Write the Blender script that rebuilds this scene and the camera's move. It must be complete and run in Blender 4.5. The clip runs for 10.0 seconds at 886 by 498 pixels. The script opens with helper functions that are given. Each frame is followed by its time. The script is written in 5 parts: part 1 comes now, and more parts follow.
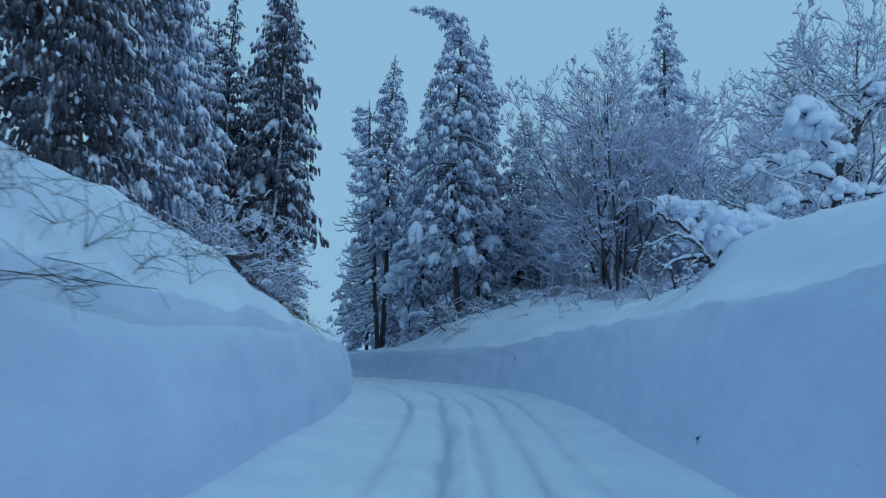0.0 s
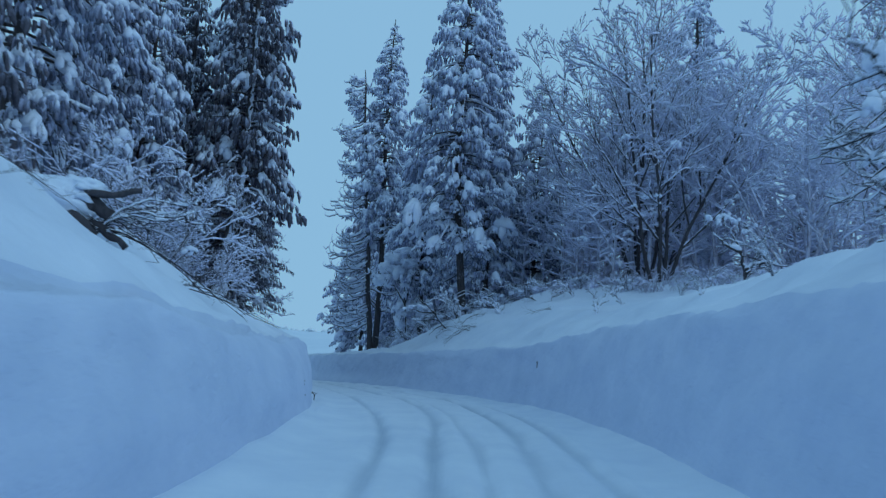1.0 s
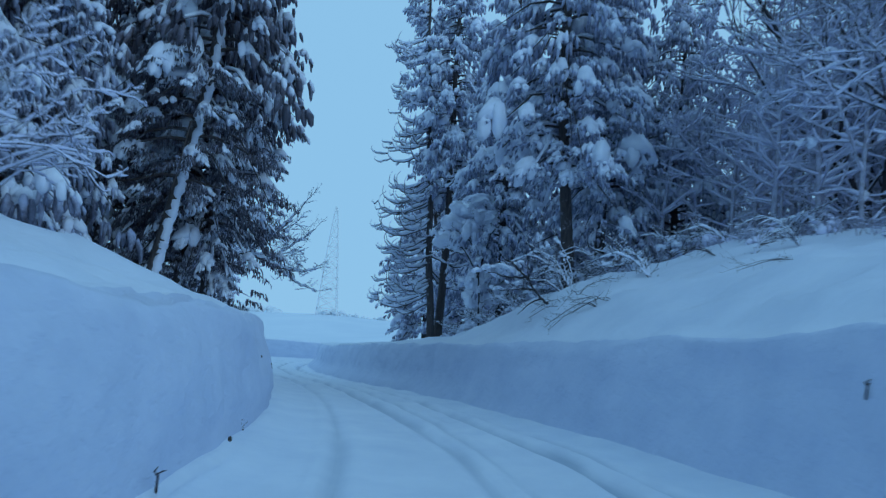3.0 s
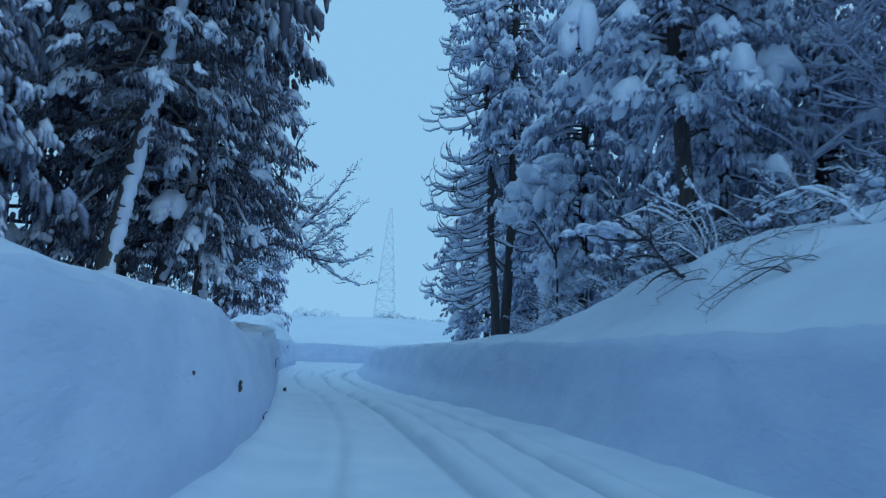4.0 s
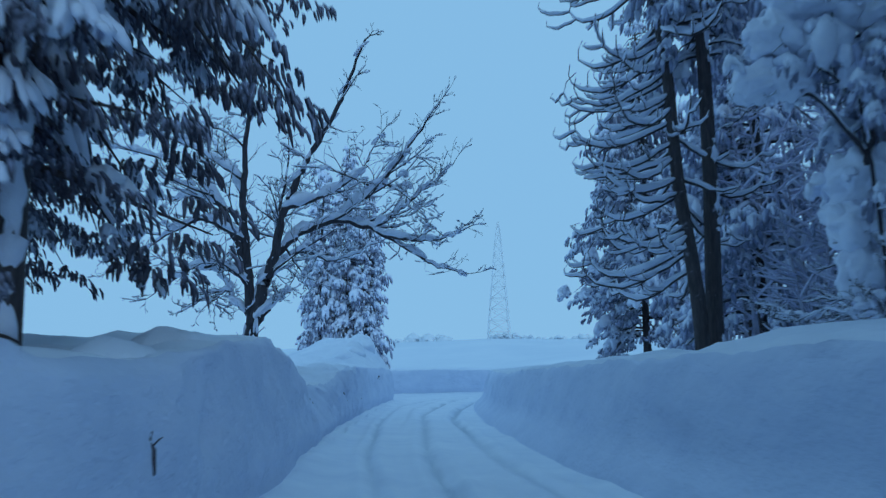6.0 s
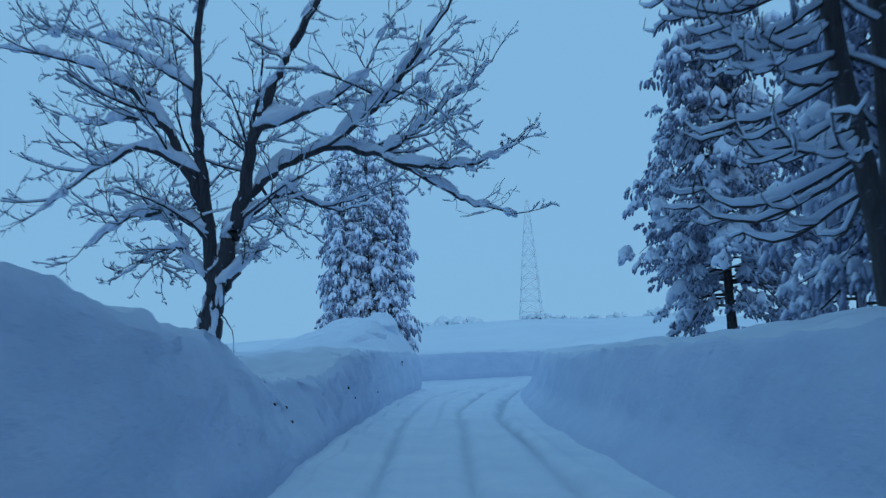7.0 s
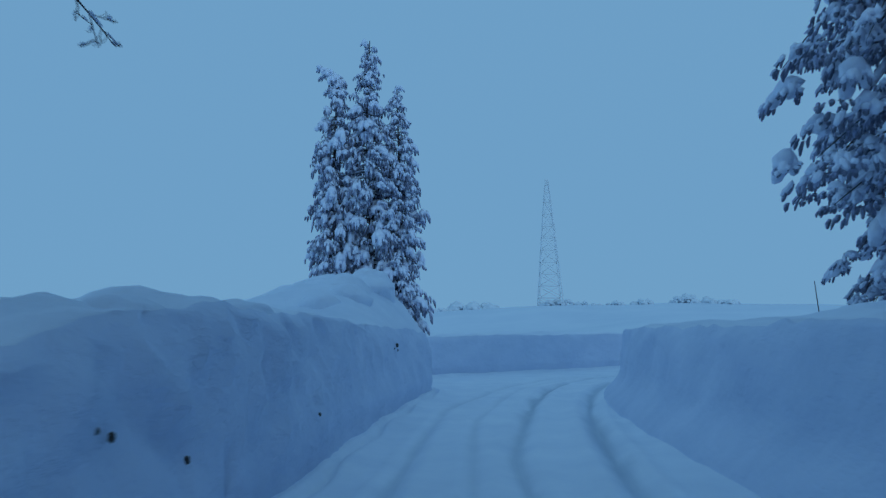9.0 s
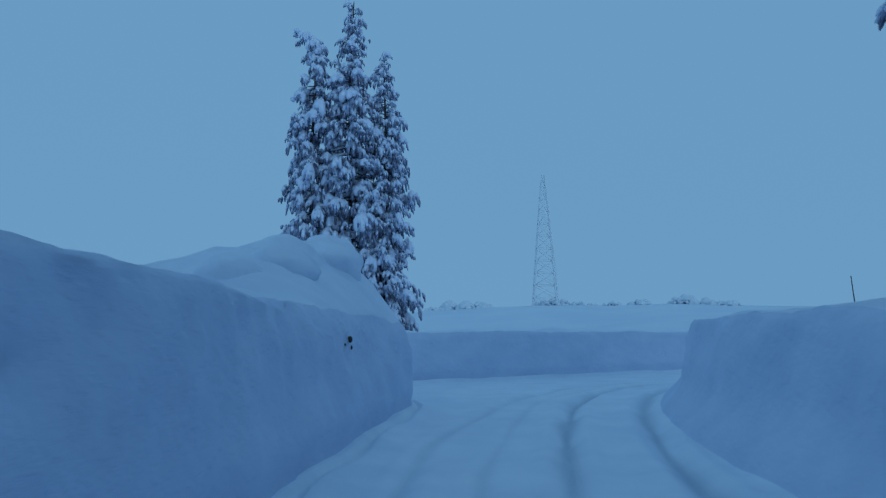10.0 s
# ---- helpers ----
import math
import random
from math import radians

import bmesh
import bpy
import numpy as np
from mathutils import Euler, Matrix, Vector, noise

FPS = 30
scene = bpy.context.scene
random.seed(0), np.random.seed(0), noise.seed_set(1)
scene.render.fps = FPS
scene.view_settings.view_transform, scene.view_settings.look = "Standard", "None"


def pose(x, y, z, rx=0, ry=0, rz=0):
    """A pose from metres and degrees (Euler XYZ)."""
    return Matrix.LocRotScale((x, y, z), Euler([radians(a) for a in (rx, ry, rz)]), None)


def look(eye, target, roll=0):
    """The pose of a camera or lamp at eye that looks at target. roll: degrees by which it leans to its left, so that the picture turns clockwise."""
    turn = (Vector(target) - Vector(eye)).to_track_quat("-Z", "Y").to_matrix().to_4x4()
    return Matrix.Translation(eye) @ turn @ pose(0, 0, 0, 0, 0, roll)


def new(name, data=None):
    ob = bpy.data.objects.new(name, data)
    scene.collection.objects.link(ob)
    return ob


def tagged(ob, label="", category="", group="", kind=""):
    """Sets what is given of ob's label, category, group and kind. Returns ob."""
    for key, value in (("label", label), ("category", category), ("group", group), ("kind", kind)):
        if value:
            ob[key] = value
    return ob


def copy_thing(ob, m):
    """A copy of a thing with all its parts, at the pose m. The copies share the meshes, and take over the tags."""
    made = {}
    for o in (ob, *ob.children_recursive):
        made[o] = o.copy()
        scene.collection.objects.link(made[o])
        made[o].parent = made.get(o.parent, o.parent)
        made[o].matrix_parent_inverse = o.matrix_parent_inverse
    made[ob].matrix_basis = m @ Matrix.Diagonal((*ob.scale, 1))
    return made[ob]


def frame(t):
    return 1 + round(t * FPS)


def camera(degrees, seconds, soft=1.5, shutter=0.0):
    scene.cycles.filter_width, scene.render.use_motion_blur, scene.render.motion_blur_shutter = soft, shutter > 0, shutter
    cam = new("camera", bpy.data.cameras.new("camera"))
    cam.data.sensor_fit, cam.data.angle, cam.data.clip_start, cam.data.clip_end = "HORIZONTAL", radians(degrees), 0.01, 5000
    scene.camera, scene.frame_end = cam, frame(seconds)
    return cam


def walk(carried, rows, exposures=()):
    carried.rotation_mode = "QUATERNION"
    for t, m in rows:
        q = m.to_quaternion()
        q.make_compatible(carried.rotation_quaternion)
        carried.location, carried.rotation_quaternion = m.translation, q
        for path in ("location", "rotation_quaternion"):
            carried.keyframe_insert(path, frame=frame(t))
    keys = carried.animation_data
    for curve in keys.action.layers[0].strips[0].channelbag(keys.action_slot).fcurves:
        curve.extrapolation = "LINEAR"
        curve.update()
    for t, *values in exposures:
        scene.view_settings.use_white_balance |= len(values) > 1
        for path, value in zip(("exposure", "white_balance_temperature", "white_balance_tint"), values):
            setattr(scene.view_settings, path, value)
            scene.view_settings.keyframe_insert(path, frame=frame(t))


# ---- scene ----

# ---- camera and its drive ----
cam = camera(60.0, 10.0, soft=1.3, shutter=0.3)
# seconds, x, y, z, yaw, pitch, roll
PATH = [
    (0.0, 0.00, 0.00, 1.35, 0.00, 8.27, 1.96),
    (0.5, 0.07, 3.75, 1.37, 0.01, 8.34, 2.23),
    (1.0, 0.18, 7.53, 1.41, 0.37, 8.47, 2.84),
    (1.5, 0.21, 11.31, 1.46, 0.93, 8.44, 3.30),
    (2.0, 0.10, 15.03, 1.50, 2.07, 8.21, 3.78),
    (2.5, -0.10, 18.75, 1.54, 3.90, 7.94, 4.38),
    (2.7, -0.22, 20.22, 1.55, 4.85, 7.78, 4.63),
    (3.8, -1.21, 27.78, 1.57, 9.35, 7.19, 3.31),
    (4.0, -1.46, 29.08, 1.56, 10.34, 7.36, 3.19),
    (4.5, -2.12, 32.27, 1.54, 11.78, 8.42, 1.39),
    (5.0, -3.04, 35.50, 1.54, 13.53, 8.84, 1.09),
    (5.5, -4.02, 38.77, 1.54, 16.05, 8.94, -0.12),
    (5.7, -4.45, 40.06, 1.54, 17.16, 8.98, 0.14),
    (6.8, -7.10, 47.17, 1.52, 20.55, 7.87, -1.62),
    (7.0, -7.59, 48.47, 1.50, 20.58, 7.60, -1.47),
    (7.5, -8.86, 51.72, 1.42, 21.71, 6.72, -0.93),
    (8.0, -10.12, 54.75, 1.34, 21.75, 6.07, -1.44),
    (8.5, -11.33, 57.69, 1.28, 21.72, 6.98, -1.27),
    (9.0, -12.53, 60.60, 1.23, 21.60, 6.74, -0.92),
    (9.5, -13.62, 63.55, 1.17, 21.45, 6.79, -1.37),
    (10.0, -14.75, 66.56, 1.11, 21.09, 6.76, -0.46),
]
EXPOSURES = [(0.0, -0.95, 7500, 11), (1.0, -0.93, 7250, 11), (2.5, -0.82, 6970, 9), (4.0, -0.76, 6860, 9), (5.6, -0.86, 6680, 9), (7.2, -1.07, 6520, 9), (8.2, -1.29, 6420, 9), (10.0, -1.52, 6250, 9)]
walk(cam, [(t, pose(x, y, z, 90 + p, 0, w) @ pose(0, 0, 0, 0, 0, r)) for t, x, y, z, w, p, r in PATH], EXPOSURES)

# ---- light: a heavy snow sky at dusk ----
SUN_EL, SUN_AZ = 22.5, 131.0
world = bpy.data.worlds.new("snow_sky")
scene.world = world
world.use_nodes = True
wt = world.node_tree
wt.nodes.clear()
w_out = wt.nodes.new("ShaderNodeOutputWorld")
w_bg = wt.nodes.new("ShaderNodeBackground")
w_sky = wt.nodes.new("ShaderNodeTexSky")
w_sky.sky_type = "NISHITA"
w_sky.sun_disc = False
w_sky.sun_elevation, w_sky.sun_rotation = radians(SUN_EL), radians(SUN_AZ)
w_mix = wt.nodes.new("ShaderNodeMixRGB")
w_mix.inputs[0].default_value = 0.97
w_mix.inputs[2].default_value = (4.35, 9.5, 15.3, 1)
wt.links.new(w_sky.outputs[0], w_mix.inputs[1])
wt.links.new(w_mix.outputs[0], w_bg.inputs[0])
w_bg.inputs[1].default_value = 0.1
wt.links.new(w_bg.outputs[0], w_out.inputs[0])
sun_data = bpy.data.lights.new("sun", "SUN")
sun_data.energy, sun_data.angle, sun_data.color = 0.85, radians(45), (0.55, 0.80, 1.0)
sun = new("sun", sun_data)
sun.matrix_world = look((40, -35, 22), (0, 0, 0))


# ---- materials ----
def material(name):
    m = bpy.data.materials.new(name)
    m.use_nodes = True
    nt = m.node_tree
    return m, nt, nt.nodes["Principled BSDF"]


def noise_node(nt, scale, detail=4.0, rough=0.55, coords=None):
    n = nt.nodes.new("ShaderNodeTexNoise")
    n.inputs["Scale"].default_value, n.inputs["Detail"].default_value, n.inputs["Roughness"].default_value = scale, detail, rough
    if coords:
        nt.links.new(coords, n.inputs["Vector"])
    return n


def ramp_node(nt, source, stops):
    r = nt.nodes.new("ShaderNodeValToRGB")
    while len(r.color_ramp.elements) < len(stops):
        r.color_ramp.elements.new(0.5)
    for e, (at, c) in zip(r.color_ramp.elements, stops):
        e.position, e.color = at, (*c, 1)
    nt.links.new(source, r.inputs[0])
    return r


def bump_node(nt, bsdf, sources):
    """sources: (socket, strength, distance) from coarse to fine."""
    last = None
    for sock, strength, dist in sources:
        b = nt.nodes.new("ShaderNodeBump")
        b.inputs["Strength"].default_value, b.inputs["Distance"].default_value = strength, dist
        nt.links.new(sock, b.inputs["Height"])
        if last:
            nt.links.new(last.outputs[0], b.inputs["Normal"])
        last = b
    nt.links.new(last.outputs[0], bsdf.inputs["Normal"])


def snow_material(name, low, high, scale, bumps, rough=0.75, stretch=(1, 1, 1)):
    m, nt, b = material(name)
    co = nt.nodes.new("ShaderNodeTexCoord")
    mp = nt.nodes.new("ShaderNodeMapping")
    mp.inputs["Scale"].default_value = stretch
    nt.links.new(co.outputs["Object"], mp.inputs["Vector"])
    n = noise_node(nt, scale, 6, 0.6, mp.outputs[0])
    r = ramp_node(nt, n.outputs["Fac"], [(0.3, low), (0.7, high)])
    nt.links.new(r.outputs[0], b.inputs["Base Color"])
    b.inputs["Roughness"].default_value = rough
    b.inputs["Specular IOR Level"].default_value = 0.25
    bump_node(nt, b, [(noise_node(nt, s, 5, 0.6, mp.outputs[0]).outputs["Fac"], k, d) for s, k, d in bumps])
    return m


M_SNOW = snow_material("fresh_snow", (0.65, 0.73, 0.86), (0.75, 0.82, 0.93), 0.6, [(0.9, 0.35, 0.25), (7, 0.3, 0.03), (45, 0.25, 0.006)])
# wall faces: a step darker and bluer than the snow above them
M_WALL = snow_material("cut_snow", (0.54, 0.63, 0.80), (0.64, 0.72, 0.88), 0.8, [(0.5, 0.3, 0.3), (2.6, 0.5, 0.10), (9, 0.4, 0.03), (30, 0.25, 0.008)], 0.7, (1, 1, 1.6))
# snow of the far field, distance haze put into its tone
M_FIELD = snow_material("far_haze_snow", (0.62, 0.71, 0.82), (0.70, 0.78, 0.87), 0.05, [(0.4, 0.2, 0.2)])
M_CAP = snow_material("tree_snow", (0.73, 0.79, 0.94), (0.85, 0.89, 0.99), 2.0, [(5, 0.5, 0.06), (28, 0.35, 0.012)], 0.75)
M_RIME = snow_material("twig_snow", (0.68, 0.72, 0.94), (0.83, 0.85, 0.99), 3.0, [(14, 0.5, 0.03)], 0.8)
M_ROAD = snow_material("packed_snow", (0.67, 0.75, 0.87), (0.78, 0.85, 0.94), 0.9, [(1.6, 0.35, 0.06), (11, 0.4, 0.02), (60, 0.3, 0.006)], 0.55)
# wheel ruts: snow pressed to grey ice, with groove shading painted into the same tone
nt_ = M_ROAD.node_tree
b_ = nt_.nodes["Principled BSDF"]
wear_shade_ = nt_.nodes.new("ShaderNodeAttribute")
wear_shade_.attribute_name = "wear_shade"
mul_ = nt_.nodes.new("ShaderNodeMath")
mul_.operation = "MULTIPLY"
nt_.links.new(wear_shade_.outputs["Fac"], mul_.inputs[0])
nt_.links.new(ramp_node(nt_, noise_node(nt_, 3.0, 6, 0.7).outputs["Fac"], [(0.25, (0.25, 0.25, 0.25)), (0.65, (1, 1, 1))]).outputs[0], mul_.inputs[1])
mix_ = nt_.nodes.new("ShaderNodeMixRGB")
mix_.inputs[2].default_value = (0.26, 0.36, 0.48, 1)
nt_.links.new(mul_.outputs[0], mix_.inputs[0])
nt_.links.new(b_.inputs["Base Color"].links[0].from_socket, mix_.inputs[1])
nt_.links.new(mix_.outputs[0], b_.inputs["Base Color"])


def bark_material(name, low, high, rime=(0.58, 0.72)):
    m, nt, b = material(name)
    co = nt.nodes.new("ShaderNodeTexCoord")
    mp = nt.nodes.new("ShaderNodeMapping")
    mp.inputs["Scale"].default_value = (6, 6, 0.8)
    nt.links.new(co.outputs["Object"], mp.inputs["Vector"])
    n = noise_node(nt, 3, 8, 0.65, mp.outputs[0])
    r = ramp_node(nt, n.outputs["Fac"], [(0.3, low), (0.7, high)])
    cling = ramp_node(nt, noise_node(nt, 2.2, 6, 0.7, co.outputs["Object"]).outputs["Fac"], [(rime[0], (0, 0, 0)), (rime[1], (0.8, 0.8, 0.8))])
    mix = nt.nodes.new("ShaderNodeMixRGB")
    mix.inputs[2].default_value = (0.58, 0.61, 0.76, 1)
    nt.links.new(cling.outputs[0], mix.inputs[0])
    nt.links.new(r.outputs[0], mix.inputs[1])
    nt.links.new(mix.outputs[0], b.inputs["Base Color"])
    b.inputs["Roughness"].default_value = 0.9
    bump_node(nt, b, [(n.outputs["Fac"], 0.9, 0.04)])
    return m


M_BARK = bark_material("cedar_bark", (0.045, 0.038, 0.040), (0.115, 0.094, 0.096), (0.60, 0.74))
M_TWIG = bark_material("bare_wood", (0.030, 0.027, 0.034), (0.085, 0.075, 0.088), (0.70, 0.82))
# rimed bark, raised further by a lilac haze painted into its colour
M_WOODS = bark_material("rimed_hazed_wood", (0.20, 0.18, 0.23), (0.38, 0.35, 0.42), (0.36, 0.54))


def needle_material(name, low, high, frost_haze):
    """Brown-green winter sprays, dusted with snow on their upper sides. An even pale floor puts distance haze into
    their darks.
    """
    m, nt, b = material(name)
    geo = nt.nodes.new("ShaderNodeNewGeometry")
    r = ramp_node(nt, geo.outputs["Random Per Island"], [(0.0, (0.045, 0.039, 0.053)), (0.55, (0.076, 0.066, 0.085)), (1.0, (0.132, 0.106, 0.124))])
    sep = nt.nodes.new("ShaderNodeSeparateXYZ")
    nt.links.new(geo.outputs["Normal"], sep.inputs[0])
    co = nt.nodes.new("ShaderNodeTexCoord")
    dust = noise_node(nt, 1.7, 8, 0.75, co.outputs["Object"])
    add = nt.nodes.new("ShaderNodeMath")
    add.operation = "MULTIPLY_ADD"
    nt.links.new(sep.outputs["Z"], add.inputs[0])
    add.inputs[1].default_value = 0.24
    nt.links.new(dust.outputs["Fac"], add.inputs[2])
    cover = ramp_node(nt, add.outputs[0], [(low, (frost_haze, frost_haze, frost_haze)), (high, (0.9, 0.9, 0.9))])
    mix = nt.nodes.new("ShaderNodeMixRGB")
    mix.inputs[2].default_value = (0.54, 0.61, 0.84, 1)
    nt.links.new(cover.outputs[0], mix.inputs[0])
    nt.links.new(r.outputs[0], mix.inputs[1])
    nt.links.new(mix.outputs[0], b.inputs["Base Color"])
    b.inputs["Roughness"].default_value = 0.85
    bump_node(nt, b, [(noise_node(nt, 26, 4, 0.7, co.outputs["Object"]).outputs["Fac"], 0.8, 0.03)])
    return m


M_NEEDLE = needle_material("cedar_needles", 0.37, 0.59, 0.40)
M_NEEDLE_OPEN = needle_material("cedar_needles_windblown", 0.41, 0.65, 0.26)
M_NEEDLE_DARK = needle_material("cedar_needles_sheltered", 0.54, 0.80, 0.05)
M_NEEDLE_BARE = needle_material("cedar_needles_little_snow", 0.50, 0.79, 0.09)
M_NEEDLE_SLIM = needle_material("cedar_needles_half_dusted", 0.45, 0.73, 0.13)
# far bushes, their colour lightened to stand for haze
M_THICKET = snow_material("haze_pale_thicket", (0.66, 0.73, 0.80), (0.80, 0.85, 0.90), 0.8, [(2.0, 0.5, 0.2)])
# far mast steel: distance haze put into the colour, paled towards the sky
M_STEEL, nt_, b_ = material("haze_pale_steel")
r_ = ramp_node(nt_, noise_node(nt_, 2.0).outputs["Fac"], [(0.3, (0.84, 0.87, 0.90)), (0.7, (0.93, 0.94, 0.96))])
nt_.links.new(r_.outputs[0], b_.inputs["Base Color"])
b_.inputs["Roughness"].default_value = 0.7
M_CLOD, nt_, b_ = material("soil_and_pit_dark")
r_ = ramp_node(nt_, noise_node(nt_, 9.0).outputs["Fac"], [(0.3, (0.03, 0.027, 0.024)), (0.7, (0.09, 0.08, 0.07))])
nt_.links.new(r_.outputs[0], b_.inputs["Base Color"])
b_.inputs["Roughness"].default_value = 0.9


# ---- mesh helpers ----
def tri_mesh(name, verts, tris, mats, smooth=True, slots=None):
    me = bpy.data.meshes.new(name)
    verts, tris = np.asarray(verts, np.float32), np.asarray(tris, np.int32)
    me.vertices.add(len(verts))
    me.vertices.foreach_set("co", verts.ravel())
    me.loops.add(tris.size)
    me.loops.foreach_set("vertex_index", tris.ravel())
    me.polygons.add(len(tris))
    me.polygons.foreach_set("loop_start", np.arange(0, tris.size, 3, dtype=np.int32))
    for m in mats:
        me.materials.append(m)
    if slots is not None:
        me.polygons.foreach_set("material_index", np.asarray(slots, np.int32))
    me.update(calc_edges=True)
    me.validate()
    if smooth:
        me.shade_smooth()
    return me


class Soup:
    """Triangles gathered from many small pieces."""

    def __init__(self):
        self.v, self.f, self.n = [], [], 0

    def add(self, v, f):
        self.v.append(v)
        self.f.append(f + self.n)
        self.n += len(v)

    def part(self, name, mat, parent, label="", kind="", smooth=True):
        if not self.v:
            return None
        ob = new(name, tri_mesh(name, np.concatenate(self.v), np.concatenate(self.f), [mat], smooth))
        ob.parent = parent
        return tagged(ob, label=label, kind=kind)


def frames_of(d):
    d = d / (np.linalg.norm(d, axis=-1, keepdims=True) + 1e-9)
    ref = np.where(np.abs(d[..., 2:3]) > 0.9, np.array([1.0, 0, 0]), np.array([0, 0, 1.0]))
    a = np.cross(ref, d)
    a /= np.linalg.norm(a, axis=-1, keepdims=True) + 1e-9
    return a, np.cross(d, a)


def tube(soup, pts, radii, sides=7, cap=True):
    """One continuous tapered tube along a line."""
    p, r = np.asarray(pts, float), np.asarray(radii, float)
    a, b = frames_of(np.gradient(p, axis=0))
    ang = np.arange(sides) * 2 * np.pi / sides
    ring = a[:, None] * np.cos(ang)[None, :, None] + b[:, None] * np.sin(ang)[None, :, None]
    v = (p[:, None] + ring * r[:, None, None]).reshape(-1, 3)
    i = (np.arange(len(p) - 1)[:, None] * sides + np.arange(sides)[None]).ravel()
    j = (np.arange(len(p) - 1)[:, None] * sides + (np.arange(sides)[None] + 1) % sides).ravel()
    f = np.concatenate([np.stack([i, j, j + sides], 1), np.stack([i, j + sides, i + sides], 1)])
    if cap:
        n = len(v)
        v = np.concatenate([v, p[:1], p[-1:]])
        k = np.arange(sides)
        f = np.concatenate([f, np.stack([(k + 1) % sides, k, np.full(sides, n)], 1),
                            np.stack([k + n - sides, (k + 1) % sides + n - sides, np.full(sides, n + 1)], 1)])
    soup.add(v, f)


def sticks(soup, p0, p1, r0, r1, sides=3):
    """Many separate tapered sticks at once."""
    p0, p1 = np.asarray(p0, float), np.asarray(p1, float)
    if not len(p0):
        return
    a, b = frames_of(p1 - p0)
    ang = np.arange(sides) * 2 * np.pi / sides
    ring = a[:, None] * np.cos(ang)[None, :, None] + b[:, None] * np.sin(ang)[None, :, None]
    v = np.concatenate([p0[:, None] + ring * np.asarray(r0)[:, None, None], p1[:, None] + ring * np.asarray(r1)[:, None, None]], 1)
    k = np.arange(sides)
    one = np.concatenate([np.stack([k, (k + 1) % sides, (k + 1) % sides + sides], 1), np.stack([k, (k + 1) % sides + sides, k + sides], 1)])
    f = (one[None] + (np.arange(len(p0)) * 2 * sides)[:, None, None]).reshape(-1, 3)
    soup.add(v.reshape(-1, 3), f)


def ridges(soup, p0, p1, rad, lift, rng, sides=4):
    """Snow lying along many sticks: small loaves, fat in the middle."""
    p0, p1 = np.asarray(p0, float), np.asarray(p1, float)
    if not len(p0):
        return
    rad, lift = np.asarray(rad, float), np.asarray(lift, float)
    up = np.array([0, 0, 1.0])
    a, b = frames_of(p1 - p0)
    ang = np.arange(sides) * 2 * np.pi / sides + np.pi / 4
    rings = []
    for u, k in ((-0.04, 0.45), (0.3, 1.0), (0.7, 0.95), (1.04, 0.4)):
        c = p0 + (p1 - p0) * u + up * (lift * (0.6 + 0.4 * k))[:, None]
        rr = rad * k * rng.uniform(0.75, 1.2, len(rad))
        rings.append(c[:, None] + (a[:, None] * np.cos(ang)[None, :, None] + b[:, None] * np.sin(ang)[None, :, None]) * rr[:, None, None])
    v = np.concatenate(rings, 1)
    k = np.arange(sides)
    one = np.concatenate([np.concatenate([np.stack([k, (k + 1) % sides, (k + 1) % sides + sides], 1), np.stack([k, (k + 1) % sides + sides, k + sides], 1)]) + q * sides for q in range(3)])
    f = (one[None] + (np.arange(len(p0)) * 4 * sides)[:, None, None]).reshape(-1, 3)
    soup.add(v.reshape(-1, 3), f)


def icosphere(sub):
    bm = bmesh.new()
    bmesh.ops.create_icosphere(bm, subdivisions=sub, radius=1)
    v = np.array([q.co[:] for q in bm.verts])
    f = np.array([[q.index for q in t.verts] for t in bm.faces])
    bm.free()
    return v, f


def pillow_shapes(sub, count, seed):
    """Lumps of lying snow: a low dome with lobes that sag over its rim, flat below."""
    rng = np.random.default_rng(seed)
    v, f = icosphere(sub)
    out = []
    for _ in range(count):
        verts, faces = [], []
        for n in range(4):
            off = Vector(rng.uniform(0, 40, 3))
            w = v * (1 + np.array([0.40 * noise.noise(Vector(q) * 1.7 + off) + 0.16 * noise.noise(Vector(q) * 4.0 + off) for q in v]))[:, None]
            if n == 0:
                w = w * [0.82, 0.78, 0.72]
            else:
                az = n * 2.094 + rng.uniform(-0.7, 0.7)
                r, k = rng.uniform(0.45, 0.85), rng.uniform(0.3, 0.55)
                w = w * [k * rng.uniform(0.8, 1.2), k, k * rng.uniform(0.8, 1.9)] + [math.cos(az) * r, math.sin(az) * r, rng.uniform(-0.55, 0.0)]
            if n == 0:
                w[w[:, 2] < 0, 2] *= 0.4
            faces.append(f + len(v) * n)
            verts.append(w)
        w = np.concatenate(verts)
        w[:, 2] -= 0.22 * (w[:, 0] ** 2 + w[:, 1] ** 2)
        out.append(w)
    return out, np.concatenate(faces)


